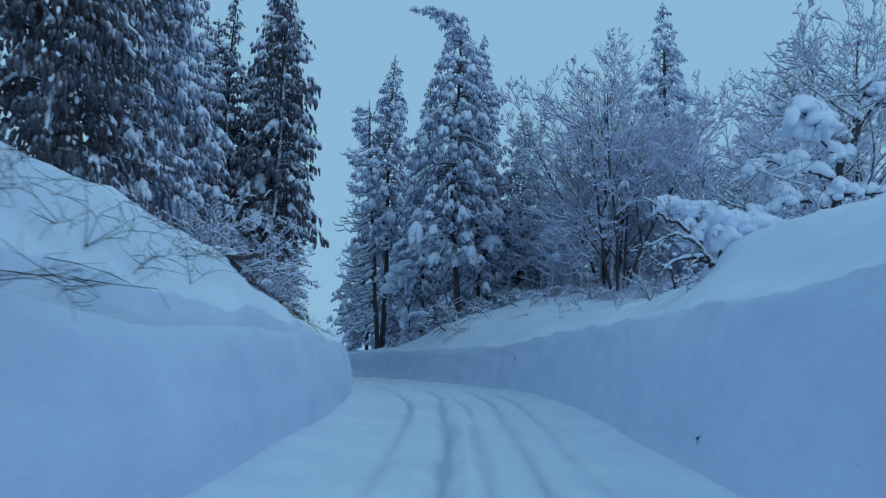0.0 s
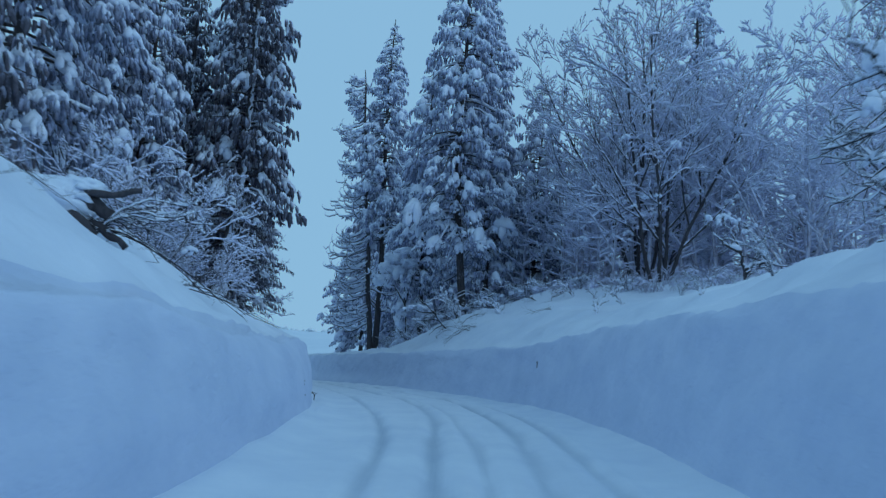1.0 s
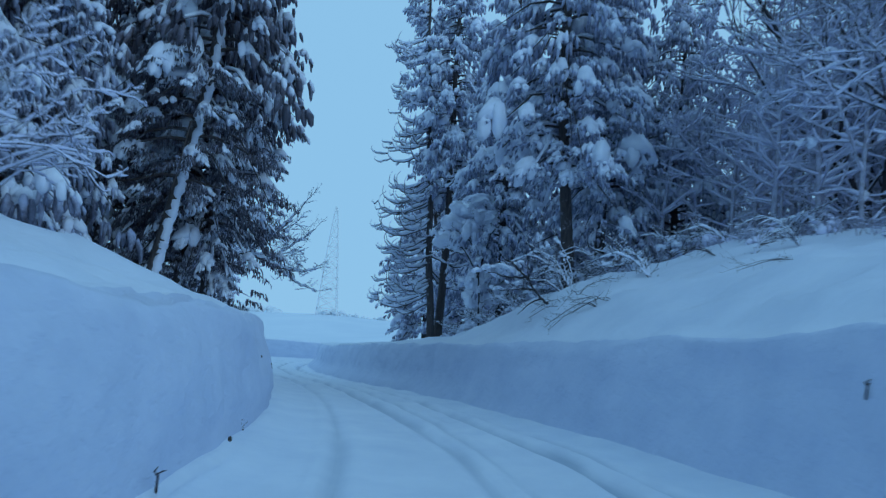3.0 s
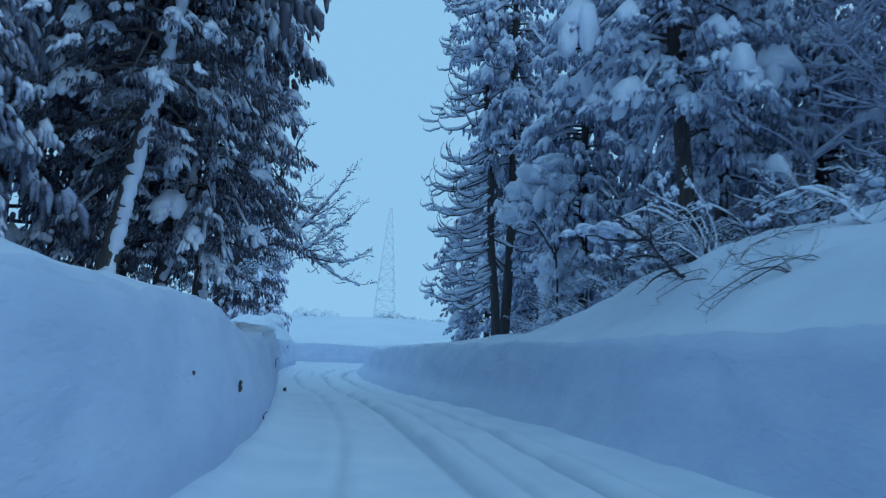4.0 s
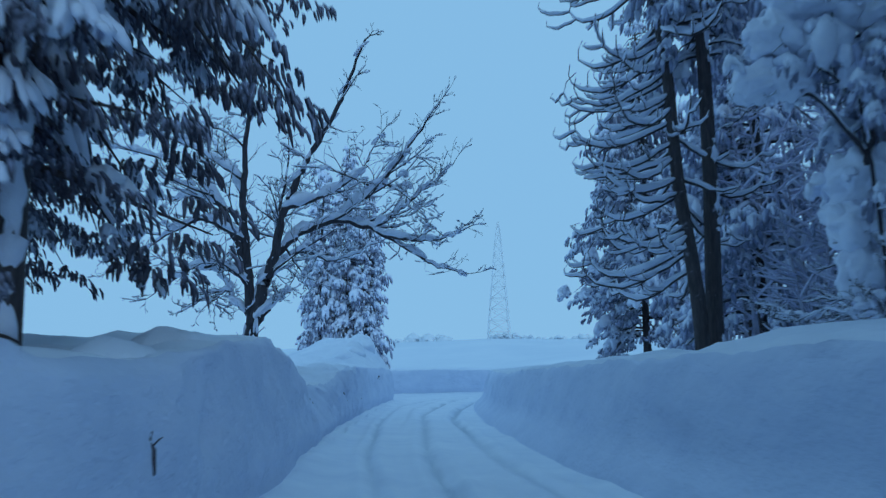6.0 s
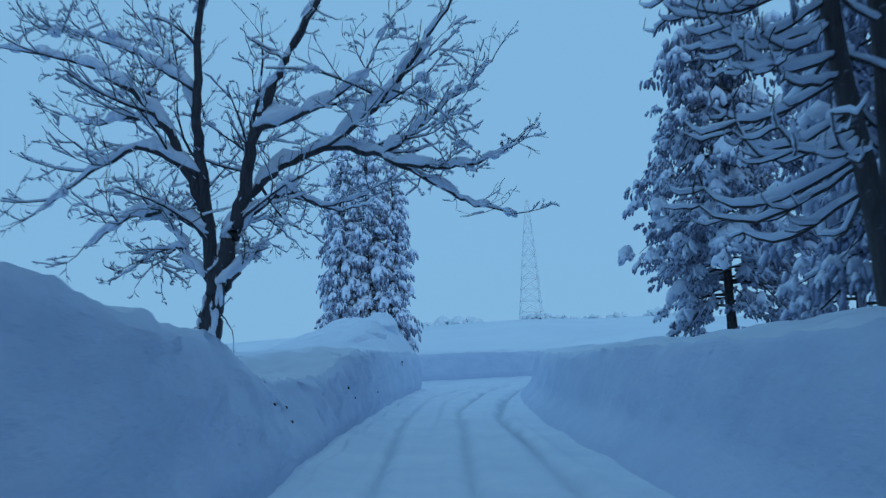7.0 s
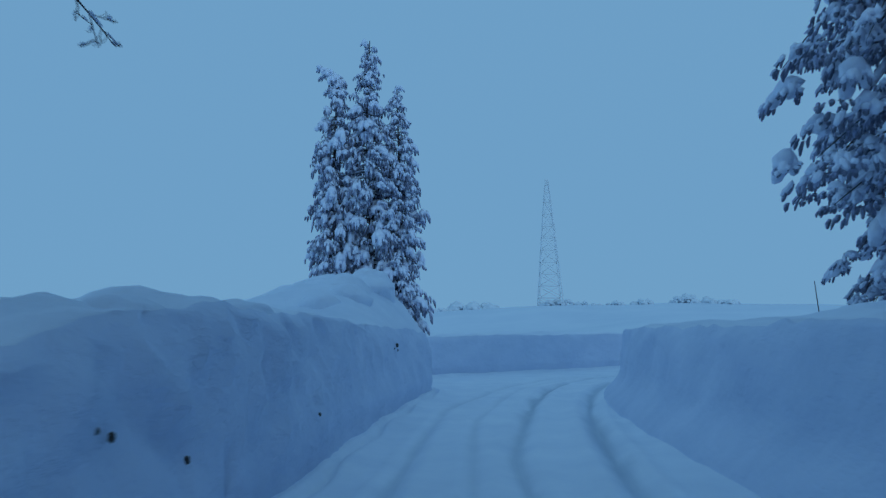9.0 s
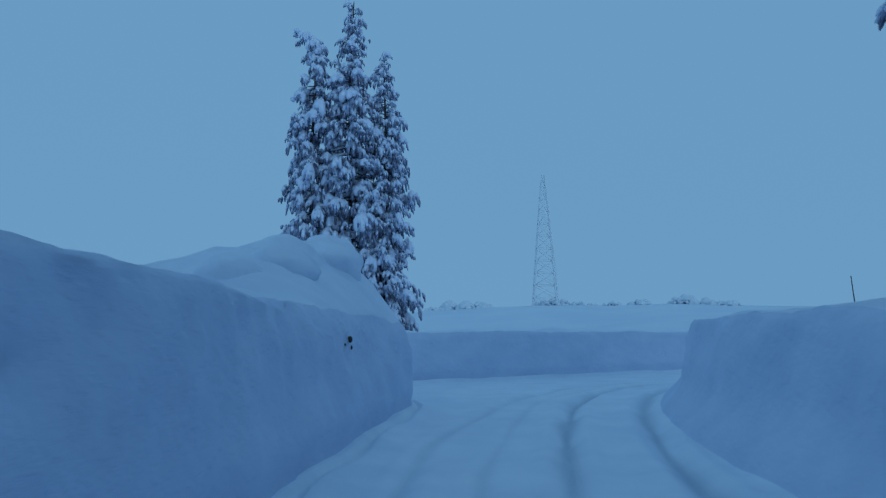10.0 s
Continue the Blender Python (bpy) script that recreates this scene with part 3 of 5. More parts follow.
# ---- cedars ----
def cedar(name, seed, height, radius, clear, label, fine=False, lean=(0, 0), hook=0.0, dense=1.0, top=0.05, plaster=0.5, snowy=1.0, needles=None, stout=1.0, shape=1.9, skirt=0.8, lump=1.0, near_h=8.0, spray=None):
    """A snow-loaded cedar at the origin: trunk, limbs, drooping sprays and snow."""
    rng = np.random.default_rng(seed)
    root = tagged(new(name), label=label, category="cedar tree", group="snow-laden cedars")
    wood, limb, leaf, snow = Soup(), Soup(), Soup(), Soup()
    hs = np.linspace(-0.6, height, 26)
    q = np.clip(hs / height, 0, 1)
    bend = np.clip((q - 0.86) / 0.14, 0, 1) ** 2 * hook
    cx = lean[0] * np.minimum(q, 0.25 + 0.15 * q) * height + 0.12 * np.sin(q * 7 + seed) - bend * 3.2
    cy = lean[1] * q * height + 0.12 * np.cos(q * 6 + seed)
    cz = hs - bend * 1.6
    line = np.stack([cx, cy, cz], 1)
    r0 = (0.007 * height + 0.03) * stout
    tube(wood, line, r0 * (1 - q) ** 0.8 + 0.03 + 0.05 * np.exp(-np.clip(hs, 0, 9) / 0.5), 10)
    # wind-driven snow plastered up one side of the trunk
    h = 0.1
    while h < height * 0.55:
        run = rng.uniform(0.5, 2.6) if plaster < 0.9 else rng.uniform(2.0, 4.0)
        if rng.uniform() < plaster:
            hh = np.linspace(h, h + run, max(6, int(run * 9)))
            rr = np.interp(hh, hs, r0 * (1 - q) ** 0.8 + 0.03)
            broad = 1.75 if plaster > 0.9 else 1.0
            mid = np.stack([np.interp(hh, hs, cx), np.interp(hh, hs, cy), hh], 1) + np.array([0.80, -0.5, 0]) * (rr * (0.72 if broad < 1.5 else 0.55))[:, None]
            tube(snow, mid + rng.normal(size=mid.shape) * 0.02, rr * broad * (0.40 + (0.22 if broad < 1.5 else 0.12) * rng.uniform(-1, 1, len(hh))) * np.sin(np.linspace(0.7, 2.4, len(hh)) if broad < 1.5 else np.linspace(0.95, 2.2, len(hh))) + 0.015, 8)
        h += run * (rng.uniform(0.85, 1.3) if plaster < 0.9 else rng.uniform(0.72, 0.85))
    count = int(height * 6.2 * dense)
    for k in range(count):
        u = (k + rng.uniform(0, 1)) / count
        h = clear + (height - clear) * u ** 0.92
        if h > height * 0.985:
            continue
        w = (h - clear) / (height - clear)
        env = radius * (1 - w ** shape) * (skirt + (1 - skirt) * min(1, (w + 0.02) / (0.10 if skirt > 0.7 else 0.36))) + top * radius
        env *= 1 + 0.22 * math.sin(h * 1.9 + seed) * (1 - w) + rng.uniform(-0.22, 0.12)
        az = k * 2.39996 + rng.uniform(-1.2, 1.2)
        c = np.array([np.interp(h, hs, cx), np.interp(h, hs, cy), np.interp(h, hs, cz)])
        o = np.array([math.cos(az), math.sin(az), 0])
        drop = rng.uniform(0.1, 0.9) * (0.5 + 0.5 * (1 - w))
        mid = c + o * env * 0.5 + np.array([0, 0, -0.10 * env + 0.1])
        tip = c + o * env + np.array([0, 0, -drop * env])
        tube(limb, [c, c + o * env * 0.25 + np.array([0, 0, 0.03]), mid, tip], [0.028 + 0.012 * env, 0.022 + 0.01 * env, 0.02 + 0.004 * env, 0.008], 4, False)
        if rng.uniform() < 0.6 * snowy:
            lay = 0.03 + 0.05 * rng.uniform(0, 1)
            tube(snow, np.array([c + o * env * 0.12, c + o * env * 0.3 + np.array([0, 0, 0.03]), mid, mid + (tip - mid) * 0.7]) + np.array([0, 0, 0.02 + lay]), [0.02, lay * 1.3, lay * 1.5, lay], 4, False)
        near = fine and h < near_h
        bunches = max(1, int(round(env * (2.6 if near else 1.9 if spray else 2.2) + rng.uniform(-0.4, 0.8))))
        for b in range(bunches):
            g = 1.0 - b / bunches * 0.78 + rng.uniform(-0.05, 0.05)
            at = (c + (mid - c) * g * 2) if g < 0.5 else (mid + (tip - mid) * (g - 0.5) * 2)
            side = float(np.clip(rng.normal(), -1.1, 1.1)) * 0.20 * env * (0.4 + g)
            at = at + np.array([-o[1], o[0], 0]) * side + np.array([0, 0, -0.12 * abs(side) + rng.normal() * 0.28])
            s = (0.20 + 0.045 * env) * rng.uniform(0.6, 1.4) * (1.0 if w < 0.8 else 0.8)
            s *= 1.12 if spray and not near else 1.0
            lv, lf, sv, sf = ((spray or SPRAYS_NEAR) if near else SPRAYS)[rng.integers(12)]
            turn, slope = az + rng.uniform(-0.5, 0.5), -drop * 0.6
            girth = (s * 1.3 * lump, s * 1.15 * lump, s * (rng.uniform(0.9, 1.4) if near else rng.uniform(1.25, 1.9)) * lump)
            place_shape(leaf, lv, lf, at, turn, slope, girth)
            cap = rng.uniform()
            if cap < (0.06 + 0.90 * snowy) * (0.5 if spray and h < 5.5 else 1.0):
                place_shape(snow, sv, sf, at, turn, slope, girth)
            if cap > snowy * (0.12 if spray and h < 5.5 else 1.0):
                continue
            n = rng.integers(8)
            big = rng.choice([0.6, 0.9, 1.15, 1.4], p=[0.35, 0.42, 0.16, 0.07]) * lump * (1.12 if b == 0 and spray else 1.3 if b == 0 else 1.0)
            place_shape(snow, *((PILLOWS_FINE[n], PILLOW_FINE_F) if near and big > 1 else (PILLOWS[n], PILLOW_F)), at + np.array([0, 0, 0.26 * s]), turn, slope * rng.uniform(0.7, 1.1),
                        (s * rng.uniform(0.6, 1.1) * big, s * rng.uniform(0.5, 0.85) * big, s * rng.uniform(0.65, 1.15) * big))
    if hook:
        for g in np.linspace(0.84, 1.0, 22):
            at = np.array([np.interp(g, q, cx), np.interp(g, q, cy), np.interp(g, q, cz)]) + rng.normal(size=3) * 0.08
            s = rng.uniform(0.26, 0.40) * (1.25 - 0.5 * (g - 0.84) / 0.16)
            v, f = SPRAYS[rng.integers(12)][:2]
            place_shape(leaf, v, f, at, rng.uniform(0, 6), 0.0, (s * 0.9, s * 0.9, s * 0.7))
            place_shape(snow, PILLOWS[rng.integers(8)], PILLOW_F, at + np.array([0, 0, 0.12]), rng.uniform(0, 6), 0.0, (s * 1.2, s * 1.1, s * 0.95))
    wood.part("trunk", M_BARK, root)
    limb.part("bough", M_BARK, root, "", "stuff")
    leaf.part("crown", needles or M_NEEDLE, root, "dark drooping cedar sprays", "stuff")
    snow.part("snow_load", M_CAP, root, "thick lumps of fresh snow", "stuff")
    return root


def put(ob, x, y, turn=0.0, size=1.0, sink=0.0):
    """Stands a thing on the snow at (x, y)."""
    ob.matrix_world = Matrix.Translation((x, y, ground_z(x, y) - sink)) @ Matrix.Rotation(radians(turn), 4, "Z") @ Matrix.Scale(size, 4)
    return ob


def again(ob, x, y, turn, size=1.0, sink=0.0, label=""):
    m = Matrix.Translation((x, y, ground_z(x, y) - sink)) @ Matrix.Rotation(radians(turn), 4, "Z")
    c = copy_thing(ob, m)
    c.scale = (size, size, size)
    if label:
        tagged(c, label=label)
    return c


CL = "tall dark cedar with heavy snow lumps, standing in the snow bank"
c1 = put(cedar("cedar_tree", 11, 25, 2.5, 4.0, "tall leaning cedar with a snow-plastered trunk", True, (0.14, 0.0), plaster=0.97, snowy=0.42, shape=1.5, stout=0.85, spray=SPRAYS_FINE, needles=M_NEEDLE_BARE), -10.9, 43.0)
c2 = put(cedar("cedar_tree", 12, 24, 2.5, 1.8, CL, True, (0.17, 0), dense=1.6, plaster=0.95, snowy=0.42, shape=1.4, stout=0.75, spray=SPRAYS_FINE, needles=M_NEEDLE_BARE), -12.1, 46.8)
put(cedar("cedar_tree", 13, 24.5, 2.2, 1.8, "slender cedar with snow-heavy drooping boughs", True, (-0.01, 0), 0.2, 1.7, plaster=0.95, snowy=0.85, shape=2.2, stout=0.75, spray=SPRAYS_FINE, needles=M_NEEDLE_SLIM), -11.0, 47.0)
c4 = put(cedar("cedar_tree", 14, 23, 3.0, 2.6, "broad cedar with snow-loaded boughs on a snow slope", dense=1.2, snowy=0.7, needles=M_NEEDLE_OPEN), -14.4, 37.5, 70, 1.02)
put(cedar("cedar_tree", 16, 23.5, 3.0, 2.2, "broad cedar with snow lumps on drooping boughs above a snow slope", False, lump=0.85, dense=1.35, snowy=0.65, needles=M_NEEDLE_OPEN), -13.0, 29.5)
again(c1, -15.0, 46.6, 5, 0.92)
again(c4, -16.8, 42.0, 140, 1.0)
again(c4, -18.2, 48.5, 20, 1.0)
again(c2, -14.0, 48.8, 190, 0.9)
again(c4, -13.6, 40.6, 300, 0.8, 0.3)
put(cedar("cedar_tree", 15, 23, 3.1, 2.4, "dark cedar with little snow under its boughs", False, lump=0.78, dense=2.0, snowy=0.08, needles=M_NEEDLE_DARK), -12.0, 22.5)

c5 = put(cedar("cedar_tree", 21, 22.0, 2.25, 3.8, "tall cedar with its top bent over by snow", True, (-0.05, 0), 0.9, 1.15, top=0.12, snowy=0.75, shape=2.5), 1.0, 48.0)
c6 = put(cedar("cedar_tree", 22, 24.2, 2.3, 3.5, "straight slender cedar white with snow", dense=1.05, shape=2.6), 2.3, 51.5, 160, 0.86)
put(cedar("cedar_tree", 25, 25.8, 2.0, 8.2, "tall slender cedar, bare below and white with snow above", dense=1.1, shape=2.4), -4.8, 63.8)
put(cedar("cedar_tree", 23, 18.5, 3.6, 1.2, "broad cedar clad in snow lumps down to the snow", True, dense=1.4, skirt=0.46, top=0.12, snowy=0.6, lump=1.08, near_h=10.5, needles=M_NEEDLE_OPEN), -7.6, 81.6, 25)
c10 = put(cedar("cedar_tree", 24, 18.5, 3.3, 1.2, "broad cedar clad in snow lumps", dense=1.05, snowy=0.75), -2.6, 84.0)
again(c6, -1.4, 57.2, 40, 0.84)
again(c5, 22.5, 55.0, 180, 0.62)
again(c10, 5.4, 52.6, 130, 0.82)
again(c10, -3.0, 70.0, 60, 0.95)
again(c10, 2.6, 58.0, 250, 0.95)
again(c6, 19.3, 66.0, 10, 1.27)

c8 = put(cedar("cedar_tree", 31, 22.3, 2.05, 0.5, "lone middle cedar of three, caked in snow", dense=1.2, shape=2.1, top=0.12, lump=1.4, snowy=0.93, needles=M_NEEDLE_OPEN), -37.9, 110.2)
put(cedar("cedar_tree", 32, 21.2, 1.65, 0.5, "lone cedar with its tip bent by snow", False, (-0.03, 0), 0.5, 1.2, shape=2.1, top=0.14, lump=1.35, snowy=0.93, needles=M_NEEDLE_OPEN), -39.9, 109.2)
again(c8, -36.0, 111.2, 100, 0.84)


# ---- bare trees ----
def grow(wood, snow, rng, p, d, length, radius, kids, snowy=0.9, angle=0.6, rise=0.15, bend=0.25, ratio=0.55, first=0.25, thick=1.0, flat=0.7, thin=0.005, pads=None):
    """Grows a branch with gently curving side branches of every order (kids: how many, order by order) and snow along them."""
    starts, ends, ra, rb = [], [], [], []
    todo = [(np.asarray(p, float), np.asarray(d, float) / np.linalg.norm(d), length, radius, 0)]
    while todo:
        p, d, ln, r, lv = todo.pop()
        n = int(np.clip(ln * 3.2, 3, 10))
        curl = rng.normal(size=3) * bend
        pts, ways, rs = [p], [d], [r]
        for k in range(n):
            d = d + (curl + np.array([0, 0, rise * (0.6 + 0.8 * k / n)])) / n + rng.normal(size=3) * 0.05
            d = d / np.linalg.norm(d)
            pts.append(pts[-1] + d * ln / n), ways.append(d), rs.append(max(thin, r * (1 - 0.68 * (k + 1) / n)))
        starts += pts[:-1]
        ends += pts[1:]
        ra += rs[:-1]
        rb += rs[1:]
        if lv >= len(kids):
            continue
        count = max(1, int(round(kids[lv] * rng.uniform(0.75, 1.25))))
        az = rng.uniform(0, 6.28)
        for k in range(count):
            u = first + (1 - first) * (k + rng.uniform(0.2, 0.8)) / count
            i = min(n, max(1, int(u * n + 0.5)))
            w = ways[i]
            az += 2.4 + rng.uniform(-0.5, 0.5)
            a, b = frames_of(w)
            side = (a * math.cos(az) + b * math.sin(az)) * np.array([1, 1, flat])
            side /= np.linalg.norm(side) + 1e-6
            t = angle * rng.uniform(0.75, 1.3)
            todo.append((pts[i], w * math.cos(t) + side * math.sin(t), ln * ratio * (1.25 - 0.75 * u) * rng.uniform(0.75, 1.25), max(thin, rs[i] * 0.62), lv + 1))
    starts, ends, ra, rb = np.array(starts), np.array(ends), np.array(ra), np.array(rb)
    fat = ra > 0.03
    sticks(wood, starts[fat], ends[fat], ra[fat], rb[fat], 6)
    sticks(wood, starts[~fat], ends[~fat], ra[~fat], rb[~fat], 3)
    way = ends - starts
    way /= np.linalg.norm(way, axis=1, keepdims=True)
    hold = (np.abs(way[:, 2]) < 0.93) & (rng.uniform(size=len(ra)) < snowy)
    load = (0.65 * ra + 0.010 * thick + 0.018 * thick * rng.uniform(0, 1, len(ra)) ** 2) * (1.12 - way[:, 2] ** 2)
    wide = hold & (ra > 0.016)
    fine = hold & ~wide
    ridges(snow, starts[wide], ends[wide], load[wide], (ra + load * 0.5)[wide], rng)
    lift = np.array([0, 0, 1.0]) * (ra + load * 0.5)[:, None]
    sticks(snow, (starts + lift)[fine], (ends + lift)[fine], load[fine], load[fine] * rng.uniform(0.4, 1.0, fine.sum()), 3)
    if pads:
        for i in np.nonzero((ra > 0.012) & (ra < 0.06) & (np.abs(way[:, 2]) < 0.8) & (rng.uniform(size=len(ra)) < 0.10))[0]:
            sz = rng.uniform(0.06, 0.17) * thick ** 0.5
            place_shape(pads, PILLOWS[rng.integers(8)], PILLOW_F, ends[i] + np.array([0, 0, ra[i] + sz * 0.2]), rng.uniform(0, 6), 0.0, (sz * rng.uniform(0.8, 1.6), sz, sz * rng.uniform(0.5, 0.9)))


def bare_tree(name, seed, height, stems, label, kids=(6, 5, 4, 4), thick=1.0, tilt=0.28, stout=1.0, bark=None, rise=0.3, angle=0.6, flat=0.7, ratio=0.55, bend=0.25, first=0.25, category="bare tree", group="snow-covered bare trees"):
    rng = np.random.default_rng(seed)
    root = tagged(new(name), label=label, category=category, group=group)
    wood, snow, pads = Soup(), Soup(), Soup()
    for k in range(stems):
        az = k * 2 * math.pi / stems + rng.uniform(-0.6, 0.6)
        t = tilt * rng.uniform(0.5, 1.2) if stems > 1 else tilt * 0.3
        d = np.array([math.cos(az) * t, math.sin(az) * t, 1.0])
        grow(wood, snow, rng, (0.06 * math.cos(az) * stems, 0.06 * math.sin(az) * stems, -0.4), d, height * rng.uniform(0.85, 1.02), stout * 0.012 * height / stems ** 0.4, kids, 0.93, angle, rise, bend, ratio, first, thick, flat, 0.006, pads)
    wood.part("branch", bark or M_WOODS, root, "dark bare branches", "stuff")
    snow.part("snow_load", M_RIME, root, "snow lying along the twigs", "stuff")
    pads.part("snow_pad", M_CAP, root, "cushions of snow in the forks", "stuff")
    return root


FL = "bare woodland tree with snow on every twig"
b1 = put(bare_tree("bare_tree", 41, 12.0, 4, "spreading bare tree with several dark stems, white with snow", (8, 6, 5, 4), 2.0, 0.46, 1.1, M_TWIG, 0.30, 0.55, 0.8, 0.50, 0.35, 0.16), 9.3, 40.2)
b2 = put(bare_tree("bare_tree", 42, 6.8, 1, "slim bare tree with flat, snow-lined side branches", (14, 6, 5), 2.2, 0.1, 0.85, None, 0.0, 1.15, 0.25, 0.48, 0.3, 0.2), 7.5, 41.3)
b3 = put(bare_tree("bare_tree", 43, 10.5, 3, FL, (6, 5, 5, 3), 2.4, 0.34, 0.9), 12.6, 44.5)
b4 = put(bare_tree("bare_tree", 44, 9.0, 4, FL, (6, 5, 4, 3), 2.6, 0.5, 0.9), 14.5, 38.5)
for n, (x, y, turn, size) in enumerate([(11.5, 49.5, 40, 0.95), (17.5, 44.0, 100, 1.12), (18.6, 37.5, 220, 0.95), (9.0, 50.5, 80, 0.85), (22.0, 42.0, 10, 1.2), (16.0, 51.0, 150, 1.1), (13.2, 33.5, 60, 0.55),
                                         (21.0, 50.0, 300, 1.3), (9.8, 45.5, 190, 1.1), (17.6, 31.0, 130, 0.8), (8.0, 54.5, 90, 1.1), (11.0, 57.5, 200, 1.15), (14.0, 62.0, 30, 1.2)]):
    again((b1, b2, b3, b4)[n % 4], x, y, turn, size, 0.1, FL)

BB = "leafless bush with thin snowy twigs on the snow bank"
bush = put(bare_tree("bare_bush", 66, 2.7, 8, BB, (5, 4, 3), 1.3, 0.95, 1.2, M_TWIG, 0.1, 0.6, 0.7, 0.5, 0.6, 0.2, "bush", "leafless bushes on the bank"), -6.6, 24.6)
for x, y, turn, size in ((-7.7, 26.6, 70, 1.0), (-7.2, 29.2, 150, 0.85), (-8.6, 31.8, 230, 0.95), (-7.6, 22.4, 300, 0.9), (-6.2, 27.4, 20, 0.6)):
    again(bush, x, y, turn, size)


def crooked_tree():
    """A leaning, broken-topped tree, its limbs weighed down by heaps of snow."""
    rng = np.random.default_rng(49)
    root = tagged(new("bare_tree"), label="crooked dark tree with thick snow heaped on its bent branches", category="bare tree", group="snow-covered bare trees")

    def limb(name, pts, r0, r1, load, twigs, ln, forks):
        wood, snow = Soup(), Soup()
        limb_line(wood, snow, rng, pts, r0, r1, load, twigs, ln, 8, forks)
        ob = wood.part(name, M_TWIG, root)
        if snow.v:
            snow.part("snow_ridge", M_CAP, ob, "thick snow along the branch", "stuff")

    limb("trunk", [(0.1, 0, -0.4), (0.0, 0, 0.5), (-0.15, 0, 1.1), (-0.1, 0, 1.7), (0.1, 0, 2.3), (0.45, 0.1, 2.9)], 0.13, 0.06, 0.10, 8, 0.5, 3)
    for pts, r in (([(0.1, 0, 2.2), (-0.3, 0.1, 2.6), (-0.5, 0.1, 3.0), (-0.9, 0.2, 3.1)], 0.06), ([(0.45, 0.1, 2.9), (0.8, 0.1, 3.4), (1.3, 0.2, 3.5), (1.9, 0.2, 3.1)], 0.06),
                   ([(-0.15, 0, 1.2), (-0.7, 0.1, 1.45), (-1.2, 0.2, 1.3), (-1.7, 0.3, 0.85)], 0.05), ([(0.0, 0, 1.5), (0.7, 0.1, 1.6), (1.4, 0.2, 1.9), (2.2, 0.2, 1.7)], 0.06),
                   ([(0, 0, 0.8), (0.5, -0.1, 1.1), (1.0, -0.2, 1.4), (1.7, -0.2, 1.5)], 0.05), ([(-0.1, 0, 1.8), (-0.7, 0.2, 2.1), (-1.3, 0.3, 2.2), (-2.0, 0.4, 1.7)], 0.05),
                   ([(0.2, 0, 2.5), (0.4, 0.1, 3.2), (0.7, 0.1, 3.9), (1.2, 0.1, 4.4)], 0.05), ([(-0.05, 0, 0.9), (-0.5, -0.1, 0.9), (-1.0, -0.1, 0.55)], 0.035)):
        limb("limb", pts, r, 0.012, 0.14, 9, 0.6, 6)
    heap = Soup()
    for x, y, z, k in ((-0.5, 0.1, 3.0, 0.42), (-0.7, 0.15, 2.85, 0.3), (-0.3, 0.1, 2.75, 0.3), (0.9, 0.1, 3.5, 0.32), (1.4, 0.2, 3.5, 0.26), (-0.9, 0.2, 2.2, 0.3), (-1.4, 0.3, 2.1, 0.26), (0.1, 0, 2.3, 0.26), (-0.1, 0, 1.75, 0.24), (1.3, 0.2, 2.0, 0.25), (-1.0, 0.1, 1.5, 0.24)):
        for _ in range(3):
            at = np.array([x, y, z]) + rng.normal(size=3) * k * 0.35
            place_shape(heap, PILLOWS_FINE[rng.integers(8)], PILLOW_FINE_F, at, rng.uniform(-0.6, 0.6), rng.uniform(-0.3, 0.3), (k * rng.uniform(0.6, 1.0), k * rng.uniform(0.6, 0.9), k * rng.uniform(0.5, 0.9)))
    heap.part("crown_snow", M_CAP, root, "rounded heaps of snow in the crown", "stuff")
    return root




def woods():
    """The wood behind: trunks and rimed side twigs too many to count."""
    rng = np.random.default_rng(47)
    root = tagged(new("woods"), label="dense bare wood with snow on its twigs", category="woods", kind="stuff")
    wood, snow = Soup(), Soup()
    for _ in range(260):
        y = rng.uniform(42, 74)
        x = float(road_right(min(y, 84))) + rng.uniform(8.5, 34)
        z = ground_z(x, y) - 0.2
        h = rng.uniform(5, 10.5)
        top = np.array([x + rng.normal() * 0.6, y + rng.normal() * 0.6, z + h])
        r = rng.uniform(0.05, 0.13)
        sticks(wood, [(x, y, z)], [top], [r], [0.02], 5)
        n = 26
        u = rng.uniform(0.12, 1, n)
        p = np.array([x, y, z]) + (top - np.array([x, y, z])) * u[:, None]
        az = rng.uniform(0, 2 * np.pi, n)
        ln = rng.uniform(0.5, 1.6, n) * (1.15 - u * 0.6)
        o = np.stack([np.cos(az), np.sin(az), rng.uniform(0.1, 0.7, n)], 1)
        e = p + o * ln[:, None]
        sticks(wood, p, e, np.full(n, 0.022), np.full(n, 0.010), 3)
        sticks(snow, p + [0, 0, 0.04], e + [0, 0, 0.03], rng.uniform(0.04, 0.09, n), np.full(n, 0.035), 3)
        for _ in range(3):
            g = rng.uniform(0.3, 1, n)[:, None]
            t0 = p + (e - p) * g
            t1 = t0 + o * rng.uniform(0.2, 0.6, n)[:, None] + rng.normal(size=(n, 3)) * 0.16 + [0, 0, 0.1]
            sticks(snow, t0 + [0, 0, 0.02], t1 + [0, 0, 0.02], rng.uniform(0.015, 0.035, n), np.full(n, 0.012), 3)
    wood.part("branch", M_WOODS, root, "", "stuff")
    snow.part("snow_load", M_RIME, root, "", "stuff")


woods()


